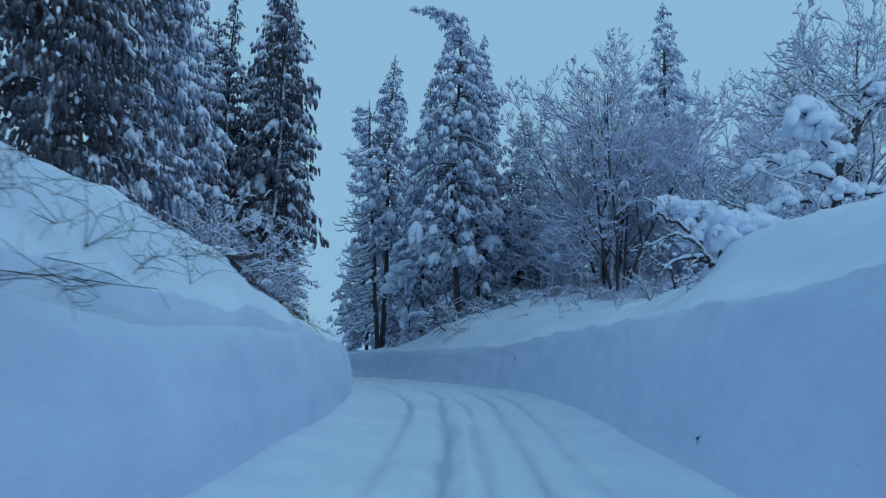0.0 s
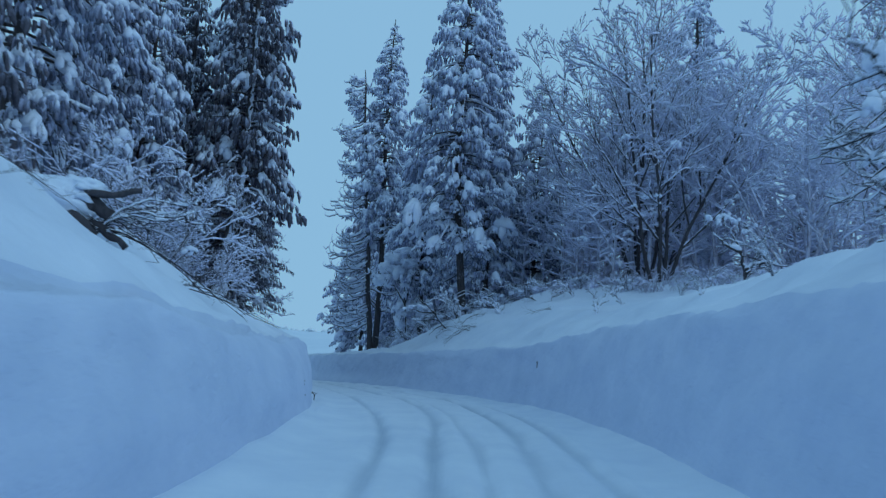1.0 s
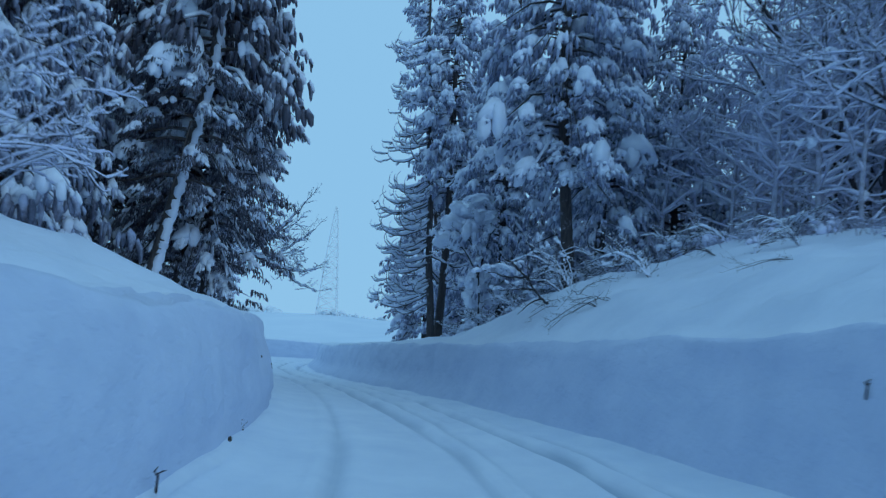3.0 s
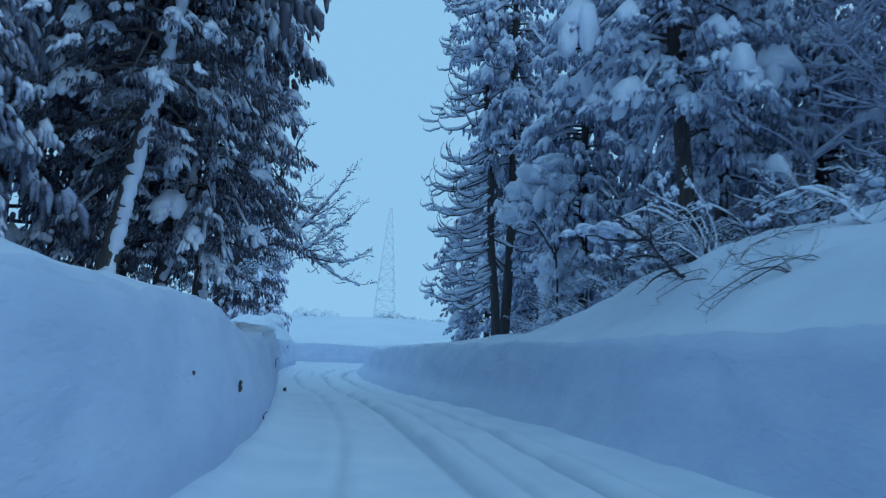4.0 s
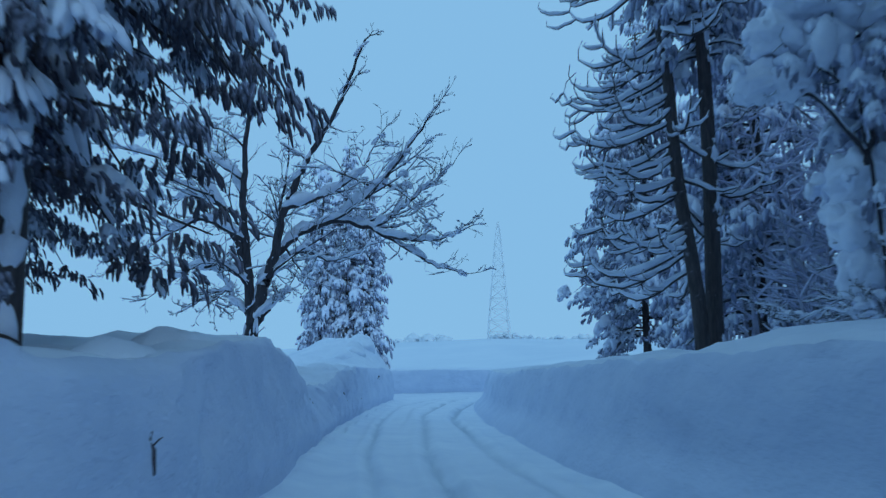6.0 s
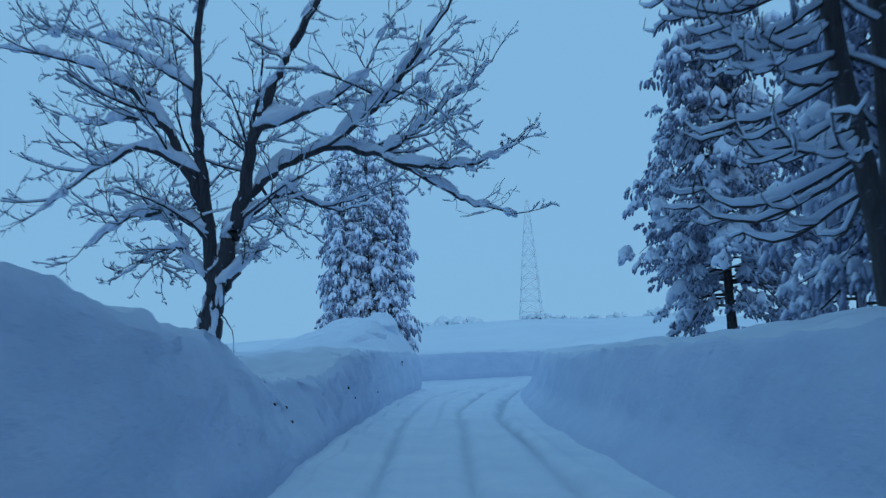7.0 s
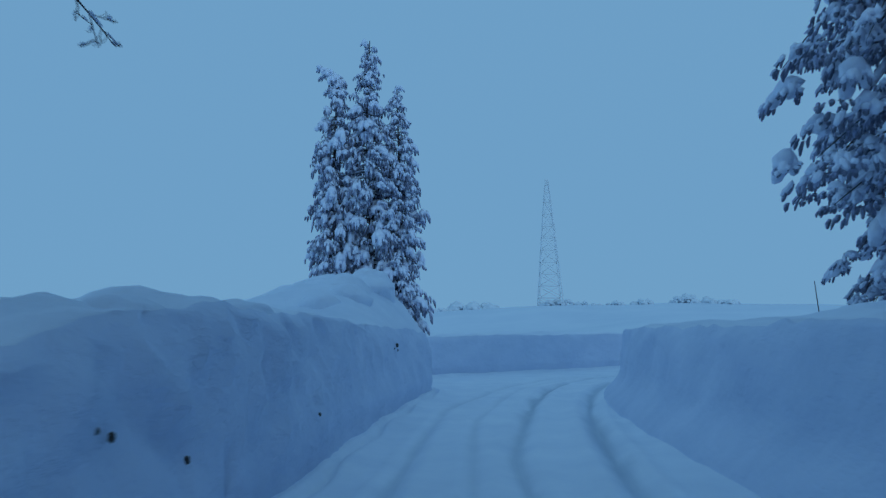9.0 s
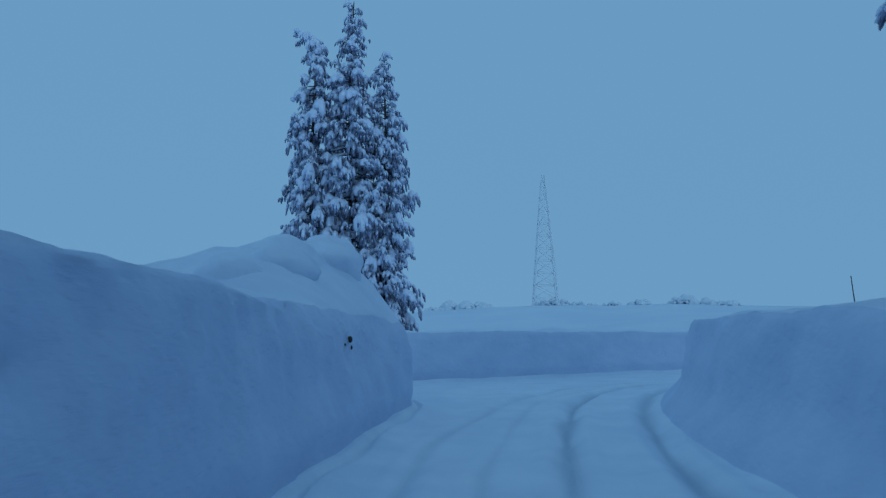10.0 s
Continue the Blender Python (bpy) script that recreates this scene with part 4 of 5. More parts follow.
def undergrowth():
    """Brush along the wood's edge, half under little heaps of snow."""
    rng = np.random.default_rng(48)
    root = tagged(new("undergrowth"), label="low tangled brush dusted with snow at the wood's edge", category="undergrowth", kind="stuff")
    wood, snow = Soup(), Soup()
    for _ in range(360):
        y = rng.uniform(36, 62)
        x = float(road_right(y)) + rng.uniform(5.6, 13) + max(0.0, 44 - y) * 0.32
        z = ground_z(x, y) - 0.1
        n = 12
        az = rng.uniform(0, 2 * np.pi, n)
        ln = rng.uniform(0.25, 0.9, n)
        p = np.array([x, y, z]) + rng.normal(size=(n, 3)) * [0.2, 0.2, 0.06]
        m = p + np.stack([np.cos(az) * ln * 0.25, np.sin(az) * ln * 0.25, ln * rng.uniform(0.3, 0.7, n)], 1)
        e = m + np.stack([np.cos(az) * ln * 0.35, np.sin(az) * ln * 0.35, ln * rng.uniform(-0.15, 0.35, n)], 1) + rng.normal(size=(n, 3)) * 0.07
        sticks(wood, p, m, np.full(n, 0.012), np.full(n, 0.009), 3)
        sticks(wood, m, e, np.full(n, 0.009), np.full(n, 0.004), 3)
        sticks(snow, m[::3] + [0, 0, 0.02], e[::3] + [0, 0, 0.02], np.full(4, 0.03), np.full(4, 0.018), 3)
        for _ in range(int(rng.integers(1, 4)) if rng.uniform() < 0.35 else 0):
            sz = rng.choice([0.07, 0.1, 0.14, 0.24])
            place_shape(snow, PILLOWS[rng.integers(8)], PILLOW_F, np.array([x, y, z]) + rng.normal(size=3) * [0.35, 0.35, 0] + np.array([0, 0, rng.uniform(0.1, 0.55)]), rng.uniform(0, 6), 0.0,
                        (sz * rng.uniform(0.8, 1.5), sz, sz * rng.uniform(0.5, 0.9)))
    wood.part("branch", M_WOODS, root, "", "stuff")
    snow.part("snow_load", M_RIME, root, "", "stuff")


undergrowth()


# ---- the bare tree by the bend, limb by limb ----
def limb_line(soup, snow, rng, pts, r0, r1, load, twigs=14, twig_len=0.9, sides=8, forks=0):
    p = np.array(pts, float)
    t = np.linspace(0, len(p) - 1, (len(p) - 1) * 6 + 1)
    q = np.stack([np.interp(t, np.arange(len(p)), p[:, k]) for k in range(3)], 1)
    for _ in range(2):
        q[1:-1] = (q[:-2] + 2 * q[1:-1] + q[2:]) / 4
    q[1:-1] += rng.normal(size=q[1:-1].shape) * min(0.022, 0.4 * r0)
    r = np.linspace(r0, r1, len(q))
    tube(soup, q, r, sides)
    way = np.gradient(q, axis=0)
    way /= np.linalg.norm(way, axis=1, keepdims=True)
    k = 0
    while k < len(q) - 2:
        n = int(rng.integers(4, 9))
        seg = np.arange(k, min(k + n, len(q)))
        flat = np.clip(1.08 - way[seg, 2] ** 2, 0, 1)
        if flat.mean() > 0.12 and len(seg) > 2 and load > 0.005:
            bulge = np.sin(np.linspace(0.25, np.pi - 0.25, len(seg)))
            s = load * bulge * rng.uniform(0.75, 1.25) * flat * (1.1 - 0.95 * seg / len(q)) + 0.01
            tube(snow, q[seg] + np.array([0, 0, 1.0]) * (r[seg] * 0.6 + s * 0.75)[:, None], (s + r[seg] * 0.35) * rng.uniform(0.85, 1.2, len(seg)), sides)
            if load > 0.1 and rng.uniform() < 0.75:
                m, sz = seg[len(seg) // 2], load * rng.uniform(0.9, 1.5) * (1.15 - 0.6 * k / len(q))
                place_shape(snow, PILLOWS_FINE[rng.integers(8)], PILLOW_FINE_F, q[m] + np.array([0, 0, r[m] + sz * 0.35]), math.atan2(way[m, 1], way[m, 0]), float(np.clip(way[m, 2], -0.8, 0.8)), (sz * rng.uniform(1.2, 2.2), sz * 0.75, sz * 0.75))
        k += n - 1
    for _ in range(forks):
        i = int(rng.integers(3, max(4, int(len(q) * 0.9))))
        o = rng.normal(size=3) * [1, 0.8, 0.5]
        o = way[i] * 0.75 + o / np.linalg.norm(o)
        o[2] = max(o[2], -0.25)
        grow(soup, snow, rng, q[i], o, twig_len * rng.uniform(1.3, 2.9) * (1.2 - 0.6 * i / len(q)), max(0.016, min(0.036, r[i] * 0.45)), (5, 3), 0.70, 0.75, 0.70, 1.0, 0.46, 0.2, 1.5 * min(1.0, load / 0.12), 0.8, 0.006, snow)
    bare = load <= 0.005
    if not bare:
        grow(soup, snow, rng, q[-1], way[-1], twig_len * 0.9, max(r1, 0.011), (4, 2), 0.5, 0.6, 0.5, 0.7, 0.5, 0.1, 1.2, 0.8, 0.005)
    for _ in range(twigs):
        i = int(rng.integers(2, len(q)))
        side = rng.normal(size=3) + np.array([0, 0, 0.4])
        d = way[i] * 0.7 + side / np.linalg.norm(side)
        if bare:
            d[2] = max(d[2], 0.1) * 0.25
        grow(soup, snow, rng, q[i], d, twig_len * rng.uniform(0.4, 1.2), 0.0045 if bare else max(0.009, min(r[i] * 0.3, 0.014)), (3,), 0.0 if bare else 0.35, 0.7, 0.1 if bare else 0.45, 0.6, 0.5, 0.2, 1.0, 0.8, 0.002 if bare else 0.005)


def bend_tree():
    rng = np.random.default_rng(51)
    root = tagged(new("bare_tree"), label="old bare tree with thick snow along its arching limbs", category="bare tree", group="snow-covered bare trees")

    def limb_line_part(name, pts, *sizes):
        wood, snow = Soup(), Soup()
        limb_line(wood, snow, rng, pts, sizes[0], sizes[1], sizes[2] * 1.15, *sizes[3:], sides=8, forks=6 if name == "limb" else 0)
        ob = wood.part(name, M_TWIG, root)
        if snow.v:
            snow.part("snow_ridge", M_CAP, ob, "thick snow lying along the limb", "stuff")

    limb_line_part("trunk", [(0.25, -1.05, -1.1), (0.12, -0.7, -0.4), (0.05, -0.45, 0.4), (0.05, -0.28, 1.3), (0.12, -0.22, 2.0)], 0.35, 0.16, 0.04, 12, 0.5)
    limb_line_part("limb", [(0.05, -0.3, 1.2), (-0.02, -0.35, 2.3), (-0.1, -0.5, 3.6), (-0.1, -0.8, 5.1), (0.0, -0.9, 6.5), (0.3, -1.1, 8.2), (0.3, -1.3, 10.1)], 0.17, 0.03, 0.13, 16, 0.9)
    limb_line_part("limb", [(-0.1, -0.5, 3.1), (-0.7, -0.9, 4.8), (-1.3, -1.3, 5.6), (-2.2, -1.7, 6.2), (-3.9, -2.4, 6.6)], 0.12, 0.015, 0.18, 12, 0.9)
    limb_line_part("limb", [(0.0, -0.4, 2.5), (-0.8, -0.7, 3.1), (-1.6, -1.0, 3.0), (-2.7, -1.3, 2.2)], 0.08, 0.012, 0.16, 10, 0.9)
    limb_line_part("limb", [(-0.1, -0.6, 3.8), (-1.2, -1.1, 4.5), (-2.2, -1.4, 4.0), (-3.5, -1.7, 3.1)], 0.09, 0.012, 0.16, 12, 0.9)
    limb_line_part("limb", [(0.1, -0.3, 1.3), (0.3, -0.2, 2.2), (0.7, -0.2, 3.3), (1.0, -0.3, 4.7), (1.9, -0.2, 6.5), (2.8, -0.1, 8.0), (3.5, -0.1, 9.8)], 0.20, 0.03, 0.17, 16, 0.9)
    limb_line_part("limb", [(0.1, -0.2, 1.6), (0.3, 0.0, 2.6), (0.5, 0.3, 3.5), (1.1, 0.7, 4.25), (2.2, 1.0, 4.6), (3.4, 1.0, 4.2), (4.6, 1.15, 3.5), (5.3, 1.3, 2.98), (6.17, 1.55, 2.79)], 0.14, 0.015, 0.17, 16, 0.8)
    limb_line_part("limb", [(0.25, -0.1, 2.2), (0.15, 0.85, 3.2), (0.25, 1.9, 3.85), (0.85, 3.4, 3.62), (1.1, 4.6, 3.9), (0.9, 6.3, 4.65)], 0.06, 0.010, 0.07, 7, 0.7)
    limb_line_part("limb", [(0.2, 0.9, 3.2), (0.7, 1.4, 3.8), (1.49, 2.03, 3.4), (2.1, 2.7, 3.8), (2.65, 3.2, 4.3)], 0.05, 0.010, 0.07, 6, 0.7)
    limb_line_part("limb", [(0.25, -0.1, 2.1), (0.07, 0.85, 3.0), (-0.15, 1.9, 3.3), (-0.28, 2.6, 3.2), (-0.17, 3.4, 2.82)], 0.035, 0.010, 0.045, 6, 0.55)
    limb_line_part("limb", [(2.2, 1.0, 4.6), (3.7, 0.9, 5.6), (4.7, 0.8, 6.8), (5.5, 0.9, 7.9)], 0.09, 0.015, 0.19, 12, 0.9)
    limb_line_part("limb", [(3.7, 1.0, 4.0), (4.7, 0.85, 3.75), (5.6, 0.65, 3.7), (6.55, 0.4, 3.95)], 0.06, 0.01, 0.12, 10, 0.6)
    limb_line_part("limb", [(1.0, -0.3, 4.7), (2.1, 0.3, 5.2), (3.0, 0.8, 5.9), (3.6, 1.0, 7.2)], 0.08, 0.012, 0.15, 12, 0.9)
    limb_line_part("limb", [(-0.1, -0.8, 5.1), (-1.0, -0.2, 6.3), (-2.0, 0.4, 7.2), (-2.8, 0.8, 8.4)], 0.08, 0.012, 0.13, 12, 0.9)
    limb_line_part("limb", [(3.4, 1.0, 4.2), (4.0, 1.2, 4.7), (4.7, 1.4, 5.3), (5.3, 1.6, 5.8), (5.75, 1.7, 6.3)], 0.06, 0.012, 0.15, 12, 0.8)
    limb_line_part("limb", [(-0.1, -0.8, 5.6), (-1.2, -1.0, 6.4), (-2.4, -1.3, 7.0), (-3.6, -1.6, 7.3)], 0.06, 0.012, 0.14, 12, 0.8)
    limb_line_part("limb", [(-0.7, -0.9, 4.8), (-1.6, -0.9, 5.2), (-2.6, -1.1, 5.1), (-3.4, -1.2, 5.4)], 0.05, 0.012, 0.13, 10, 0.8)
    limb_line_part("limb", [(0.7, -0.2, 3.3), (0.5, 0.2, 4.6), (0.7, 0.4, 5.8), (0.6, 0.6, 7.2)], 0.07, 0.015, 0.13, 10, 0.8)
    limb_line_part("limb", [(0.2, -0.2, 1.3), (0.55, -0.1, 1.9), (0.8, 0.1, 2.2)], 0.09, 0.03, 0.16, 4, 0.4)
    limb_line_part("limb", [(-0.1, -0.3, 1.6), (-0.5, -0.4, 2.1), (-0.9, -0.6, 2.9), (-1.5, -0.7, 3.0)], 0.06, 0.012, 0.12, 6, 0.6)
    limb_line_part("limb", [(-0.5, -0.5, 2.1), (-0.6, -0.56, 2.37), (-0.85, -0.65, 2.2), (-0.96, -0.7, 1.85), (-0.97, -0.7, 1.48)], 0.035, 0.010, 0.06, 6, 0.35)
    limb_line_part("limb", [(-0.55, -0.55, 2.3), (-0.95, -0.68, 2.3), (-1.4, -0.88, 2.0), (-1.85, -1.05, 1.69)], 0.035, 0.010, 0.06, 8, 0.4)
    for shoot in ([(0.05, -0.5, 0.1), (-0.35, -0.6, 0.35), (-0.62, -0.7, 0.25)], [(0.1, -0.6, -0.1), (-0.3, -0.7, -0.02), (-0.55, -0.8, -0.1)], [(0.05, -0.4, 0.7), (-0.2, -0.45, 0.8), (-0.32, -0.5, 1.1)],
                  [(0.2, -0.4, 0.35), (0.42, -0.3, 0.2), (0.5, -0.2, -0.2)], [(0.2, -0.3, 0.95), (0.45, -0.2, 0.55), (0.5, -0.2, 0.0)]):
        limb_line_part("shoot", shoot, 0.014, 0.004, 0.0, 3, 0.2)
    plaster = Soup()
    for k in range(30):
        h = -0.6 + k * 0.09
        side = 0.26 - 0.03 * h
        at = np.array([float(np.interp(h, [-1.1, 0.4, 2.1], [0.25, 0.05, 0.2])), float(np.interp(h, [-1.1, 0.4, 2.1], [-1.05, -0.45, -0.2])), h]) + np.array([rng.choice([-0.75, 0.2, 0.75]) * side, -side * 0.6, 0])
        place_shape(plaster, PILLOWS[k % 8], PILLOW_F, at, rng.uniform(0, 3), 0.0, (rng.uniform(0.04, 0.09), rng.uniform(0.05, 0.12), rng.uniform(0.08, 0.30)))
    plaster.part("snow_patch", M_CAP, root, "snow blown onto the trunk", "stuff")
    root.matrix_world = Matrix.Translation((-17.8, 62.1, 1.5))


bend_tree()
put(crooked_tree(), 13.2, 25.0, 0, 1.75)


# ---- the cedar with bare, upcurled boughs ----
def upcurl(start, out, length, first, last, count, rng):
    """Points along a bough that droops and then curls up at its tip; first and last are its slopes in radians."""
    u = np.linspace(0, 1, count - 1)
    slope = first + (last - first) * u ** 2.8
    step = length / (count - 1) * (out * np.cos(slope)[:, None] + np.array([0, 0, 1.0]) * np.sin(slope)[:, None])
    return np.concatenate([[start], start + np.cumsum(step, 0) + rng.normal(size=(count - 1, 3)) * 0.018])


def curled_cedar():
    rng = np.random.default_rng(61)
    root = tagged(new("cedar_tree"), label="thin cedar with bare upcurled boughs lined with snow", category="cedar tree", group="snow-laden cedars")
    wood, limb, snow, leaf = Soup(), Soup(), Soup(), Soup()
    H = 21.5
    hs = np.linspace(-0.6, H, 30)
    q = np.clip(hs / H, 0, 1)
    line = np.stack([-0.08 * hs + 0.05 * np.sin(hs), 0.02 * hs, hs], 1)
    tube(wood, line, 0.18 * (1 - q) ** 0.8 + 0.03, 10)
    for k in range(96):
        h = 2.2 + (H - 2.6) * (k + rng.uniform(0, 1)) / 96
        w = h / H
        az = math.pi + rng.normal() * 0.95 if rng.uniform() < 0.8 else rng.uniform(0, 2 * math.pi)
        reach = (5.5 - 3.8 * w) * rng.uniform(0.65, 1.05) * min(1.0, 0.6 + h * 0.07)
        c = np.array([np.interp(h, hs, line[:, 0]), np.interp(h, hs, line[:, 1]), h])
        o = np.array([math.cos(az), math.sin(az), 0])
        pts = upcurl(c, o, reach, rng.uniform(-0.62, -0.35), rng.uniform(1.6, 2.7), 12, rng)
        tube(limb, pts, np.linspace(0.042, 0.012, 12), 5, False)
        load = rng.uniform(0.05, 0.11) * np.sin(np.linspace(0.3, 3.0, 10)) + 0.01
        tube(snow, pts[:10] + np.array([0, 0, 1.0]) * (load * 0.95 + 0.02)[:, None], load, 6)
        if h > 12.5 and rng.uniform() < 0.75:
            for g in (3, 6, 9):
                z = rng.uniform(0.2, 0.34)
                v, f = SPRAYS[rng.integers(12)][:2]
                place_shape(leaf, v, f, pts[g], az, -0.2, (z * 1.2, z * 1.1, z * 1.3))
                place_shape(snow, PILLOWS[rng.integers(8)], PILLOW_F, pts[g] + np.array([0, 0, 0.08]), az, -0.3, (z * 1.2, z * 0.8, z * 0.7))
        for n in range(5):
            i = int(rng.integers(3, 10))
            turn = az + rng.choice([-1, 1]) * rng.uniform(0.35, 1.0)
            twig = upcurl(pts[i], np.array([math.cos(turn), math.sin(turn), 0]), reach * rng.uniform(0.18, 0.36), rng.uniform(-0.5, 0.0), rng.uniform(1.6, 2.6), 7, rng)
            tube(limb, twig, np.linspace(0.022, 0.008, 7), 3, False)
            load = rng.uniform(0.03, 0.06) * np.sin(np.linspace(0.4, 3.0, 6)) + 0.006
            tube(snow, twig[:6] + np.array([0, 0, 1.0]) * (load + 0.01)[:, None], load, 5)
    wood.part("trunk", M_BARK, root)
    limb.part("bough", M_BARK, root, "bare upcurled boughs", "stuff")
    leaf.part("crown", M_NEEDLE, root, "thin sprays on the upper boughs", "stuff")
    snow.part("snow_load", M_CAP, root, "snow lining the boughs", "stuff")
    return root


put(curled_cedar(), -5.1, 63.2)

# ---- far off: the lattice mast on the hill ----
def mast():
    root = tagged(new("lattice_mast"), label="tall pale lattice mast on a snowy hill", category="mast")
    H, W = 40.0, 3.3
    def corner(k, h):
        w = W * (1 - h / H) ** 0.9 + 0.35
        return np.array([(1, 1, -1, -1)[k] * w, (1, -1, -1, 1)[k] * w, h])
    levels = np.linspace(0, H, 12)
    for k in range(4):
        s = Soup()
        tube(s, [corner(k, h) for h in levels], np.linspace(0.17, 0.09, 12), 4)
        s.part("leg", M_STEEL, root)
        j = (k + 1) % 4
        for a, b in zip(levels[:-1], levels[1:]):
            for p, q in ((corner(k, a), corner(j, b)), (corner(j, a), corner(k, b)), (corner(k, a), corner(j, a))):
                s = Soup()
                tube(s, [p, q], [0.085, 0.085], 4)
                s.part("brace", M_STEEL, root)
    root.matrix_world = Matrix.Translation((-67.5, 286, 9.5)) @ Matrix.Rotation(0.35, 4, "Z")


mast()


# ---- shrubs and brushwood on the banks ----
def shrub(seed, label, arms, load=0.05, twig=0.5, twigs=6, radius=0.02):
    """arms: lines of points from the foot at the origin; each becomes a branch with its snow."""
    rng = np.random.default_rng(seed)
    root = tagged(new("shrub"), label=label, category="shrub", group="shrubs on the snow banks")
    for pts in arms:
        wood, snow = Soup(), Soup()
        limb_line(wood, snow, rng, pts, radius * rng.uniform(0.8, 1.2), min(0.006, radius * 0.5), load * rng.uniform(0.7, 1.3), twigs, twig, 5)
        ob = wood.part("branch", M_TWIG, root)
        if snow.v:
            snow.part("snow_ridge", M_CAP, ob, "snow along the branch", "stuff")
    return root


def fan(seed, count, length, toward, flat, droop=0.0):
    """Arms that rise and lean one way."""
    rng = np.random.default_rng(seed)
    arms = []
    for _ in range(count):
        az = radians(toward) + rng.normal() * 0.55
        ln = length * rng.uniform(0.55, 1.15)
        o = np.array([math.cos(az), math.sin(az), 0])
        up = np.array([0, 0, 1.0])
        lift = rng.uniform(0.5, 1.2) * (1 - flat)
        arms.append([np.array([0, 0, -0.15]), o * ln * 0.3 + up * ln * (0.12 + lift * 0.42), o * ln * 0.65 + up * ln * (0.2 + lift * 0.62), o * ln + up * ln * (0.22 + lift * 0.72 - droop)])
    return arms


BR = "bare brushwood stems lying on the snow slope"


def lying_brush(seed, foot, tips, radius=0.012, lift=0.10):
    """Pressed-down stems that follow the slope from one foot to several tips."""
    rng = np.random.default_rng(seed)
    z0 = ground_z(*foot)
    arms = []
    for tip in tips:
        arm = []
        for u in (0, 0.25, 0.5, 0.75, 1.0):
            x = foot[0] + (tip[0] - foot[0]) * u + rng.normal() * 0.05 * (u > 0)
            y = foot[1] + (tip[1] - foot[1]) * u
            arm.append((x - foot[0], y - foot[1], ground_z(x, y) - z0 + (-0.06 if u == 0 else 0.05 + lift * math.sin(u * 2.6) + rng.uniform(-0.02, 0.04))))
        arms.append(arm)
    ob = shrub(seed, BR, arms, 0.002, 0.45, 6, radius * 0.4)
    ob.matrix_world = Matrix.Translation((foot[0], foot[1], z0))


lying_brush(71, (-3.3, 5.2), [(-3.9, 7.9), (-3.6, 7.4), (-4.1, 7.2)], 0.009, 0.07)
lying_brush(72, (-3.15, 6.7), [(-3.9, 11.2), (-4.1, 9.9), (-3.6, 10.6), (-4.3, 9.0)], 0.011, 0.16)
lying_brush(73, (-2.3, 3.9), [(-2.7, 5.6), (-2.55, 5.3)], 0.009, 0.04)
lying_brush(74, (-2.95, 7.3), [(-3.2, 9.0), (-3.3, 8.6)], 0.009, 0.05)
lying_brush(75, (-3.0, 5.6), [(-3.2, 6.5)], 0.008, 0.04)
lying_brush(76, (-3.5, 9.9), [(-3.8, 13.6), (-4.0, 12.6), (-3.6, 13.0)], 0.011, 0.1)
lying_brush(77, (-3.6, 6.0), [(-4.2, 8.4), (-4.4, 7.8)], 0.010, 0.1)
lying_brush(171, (-3.05, 9.3), [(-3.5, 13.6), (-3.9, 12.8), (-4.2, 11.8)], 0.010, 0.1)
lying_brush(172, (-4.2, 10.6), [(-5.2, 14.4), (-4.8, 15.0)], 0.011, 0.12)
lying_brush(173, (-4.5, 14.0), [(-5.3, 17.6), (-5.0, 17.0), (-4.7, 17.8)], 0.012, 0.14)
lying_brush(78, (-2.15, 4.3), [(-2.2, 4.9)], 0.006, 0.03)
lying_brush(79, (-3.9, 12.6), [(-4.4, 15.0), (-4.2, 14.6)], 0.010, 0.1)
s3 = put(shrub(73, "dark twigs springing from a snow-capped stub", fan(73, 7, 1.5, 35, 0.85, 0.1), 0.008, 0.5, 6, 0.014), -5.4, 19.4)
lying_brush(174, (-5.45, 19.3), [(-3.5, 20.2), (-3.7, 19.6), (-4.0, 21.0), (-3.9, 20.4), (-3.3, 20.9), (-4.3, 19.3)], 0.026, 0.30)
lying_brush(175, (-4.6, 20.6), [(-3.1, 22.6), (-3.4, 23.2), (-3.7, 22.4), (-2.9, 22.0)], 0.020, 0.22)
s1 = put(shrub(80, BR, fan(71, 3, 1.3, 65, 0.92), 0.002, 0.28, 3, 0.012), -5.0, 23.0)
again(s1, -3.9, 32.6, 80, 0.7)
again(s1, -9.0, 31.0, 40, 1.0)
again(s3, -9.6, 38.5, 150, 0.5)
again(s1, -10.4, 41.0, 120, 0.8)
UP = "small upright shrub with thin bare stems in the snow"
s4 = put(shrub(75, UP, fan(75, 6, 0.8, 80, 0.05), 0.006, 0.22, 3, 0.011), 5.06, 32.3)
again(s4, 6.16, 33.4, 70, 0.8)
again(s4, 5.4, 19.6, 120, 0.8)
again(s4, 5.2, 22.5, 10, 0.6)
again(s4, 6.6, 28.5, 200, 0.6)
again(s4, 4.4, 39.2, 300, 0.8)
lying_brush(176, (1.29, 39.74), [(0.2, 40.6), (0.4, 40.1), (0.7, 40.9)], 0.024, 0.2)
lying_brush(177, (1.0, 41.88), [(1.9, 41.2), (0.5, 41.3), (1.7, 41.6)], 0.016, 0.12)
lying_brush(178, (4.23, 41.2), [(3.2, 42.0), (3.4, 41.6), (3.0, 41.3)], 0.026, 0.25)
lying_brush(179, (4.38, 35.68), [(3.4, 36.6), (3.6, 36.9)], 0.018, 0.15)
lying_brush(180, (0.61, 41.81), [(-0.3, 42.6), (-0.1, 42.9)], 0.018, 0.12)
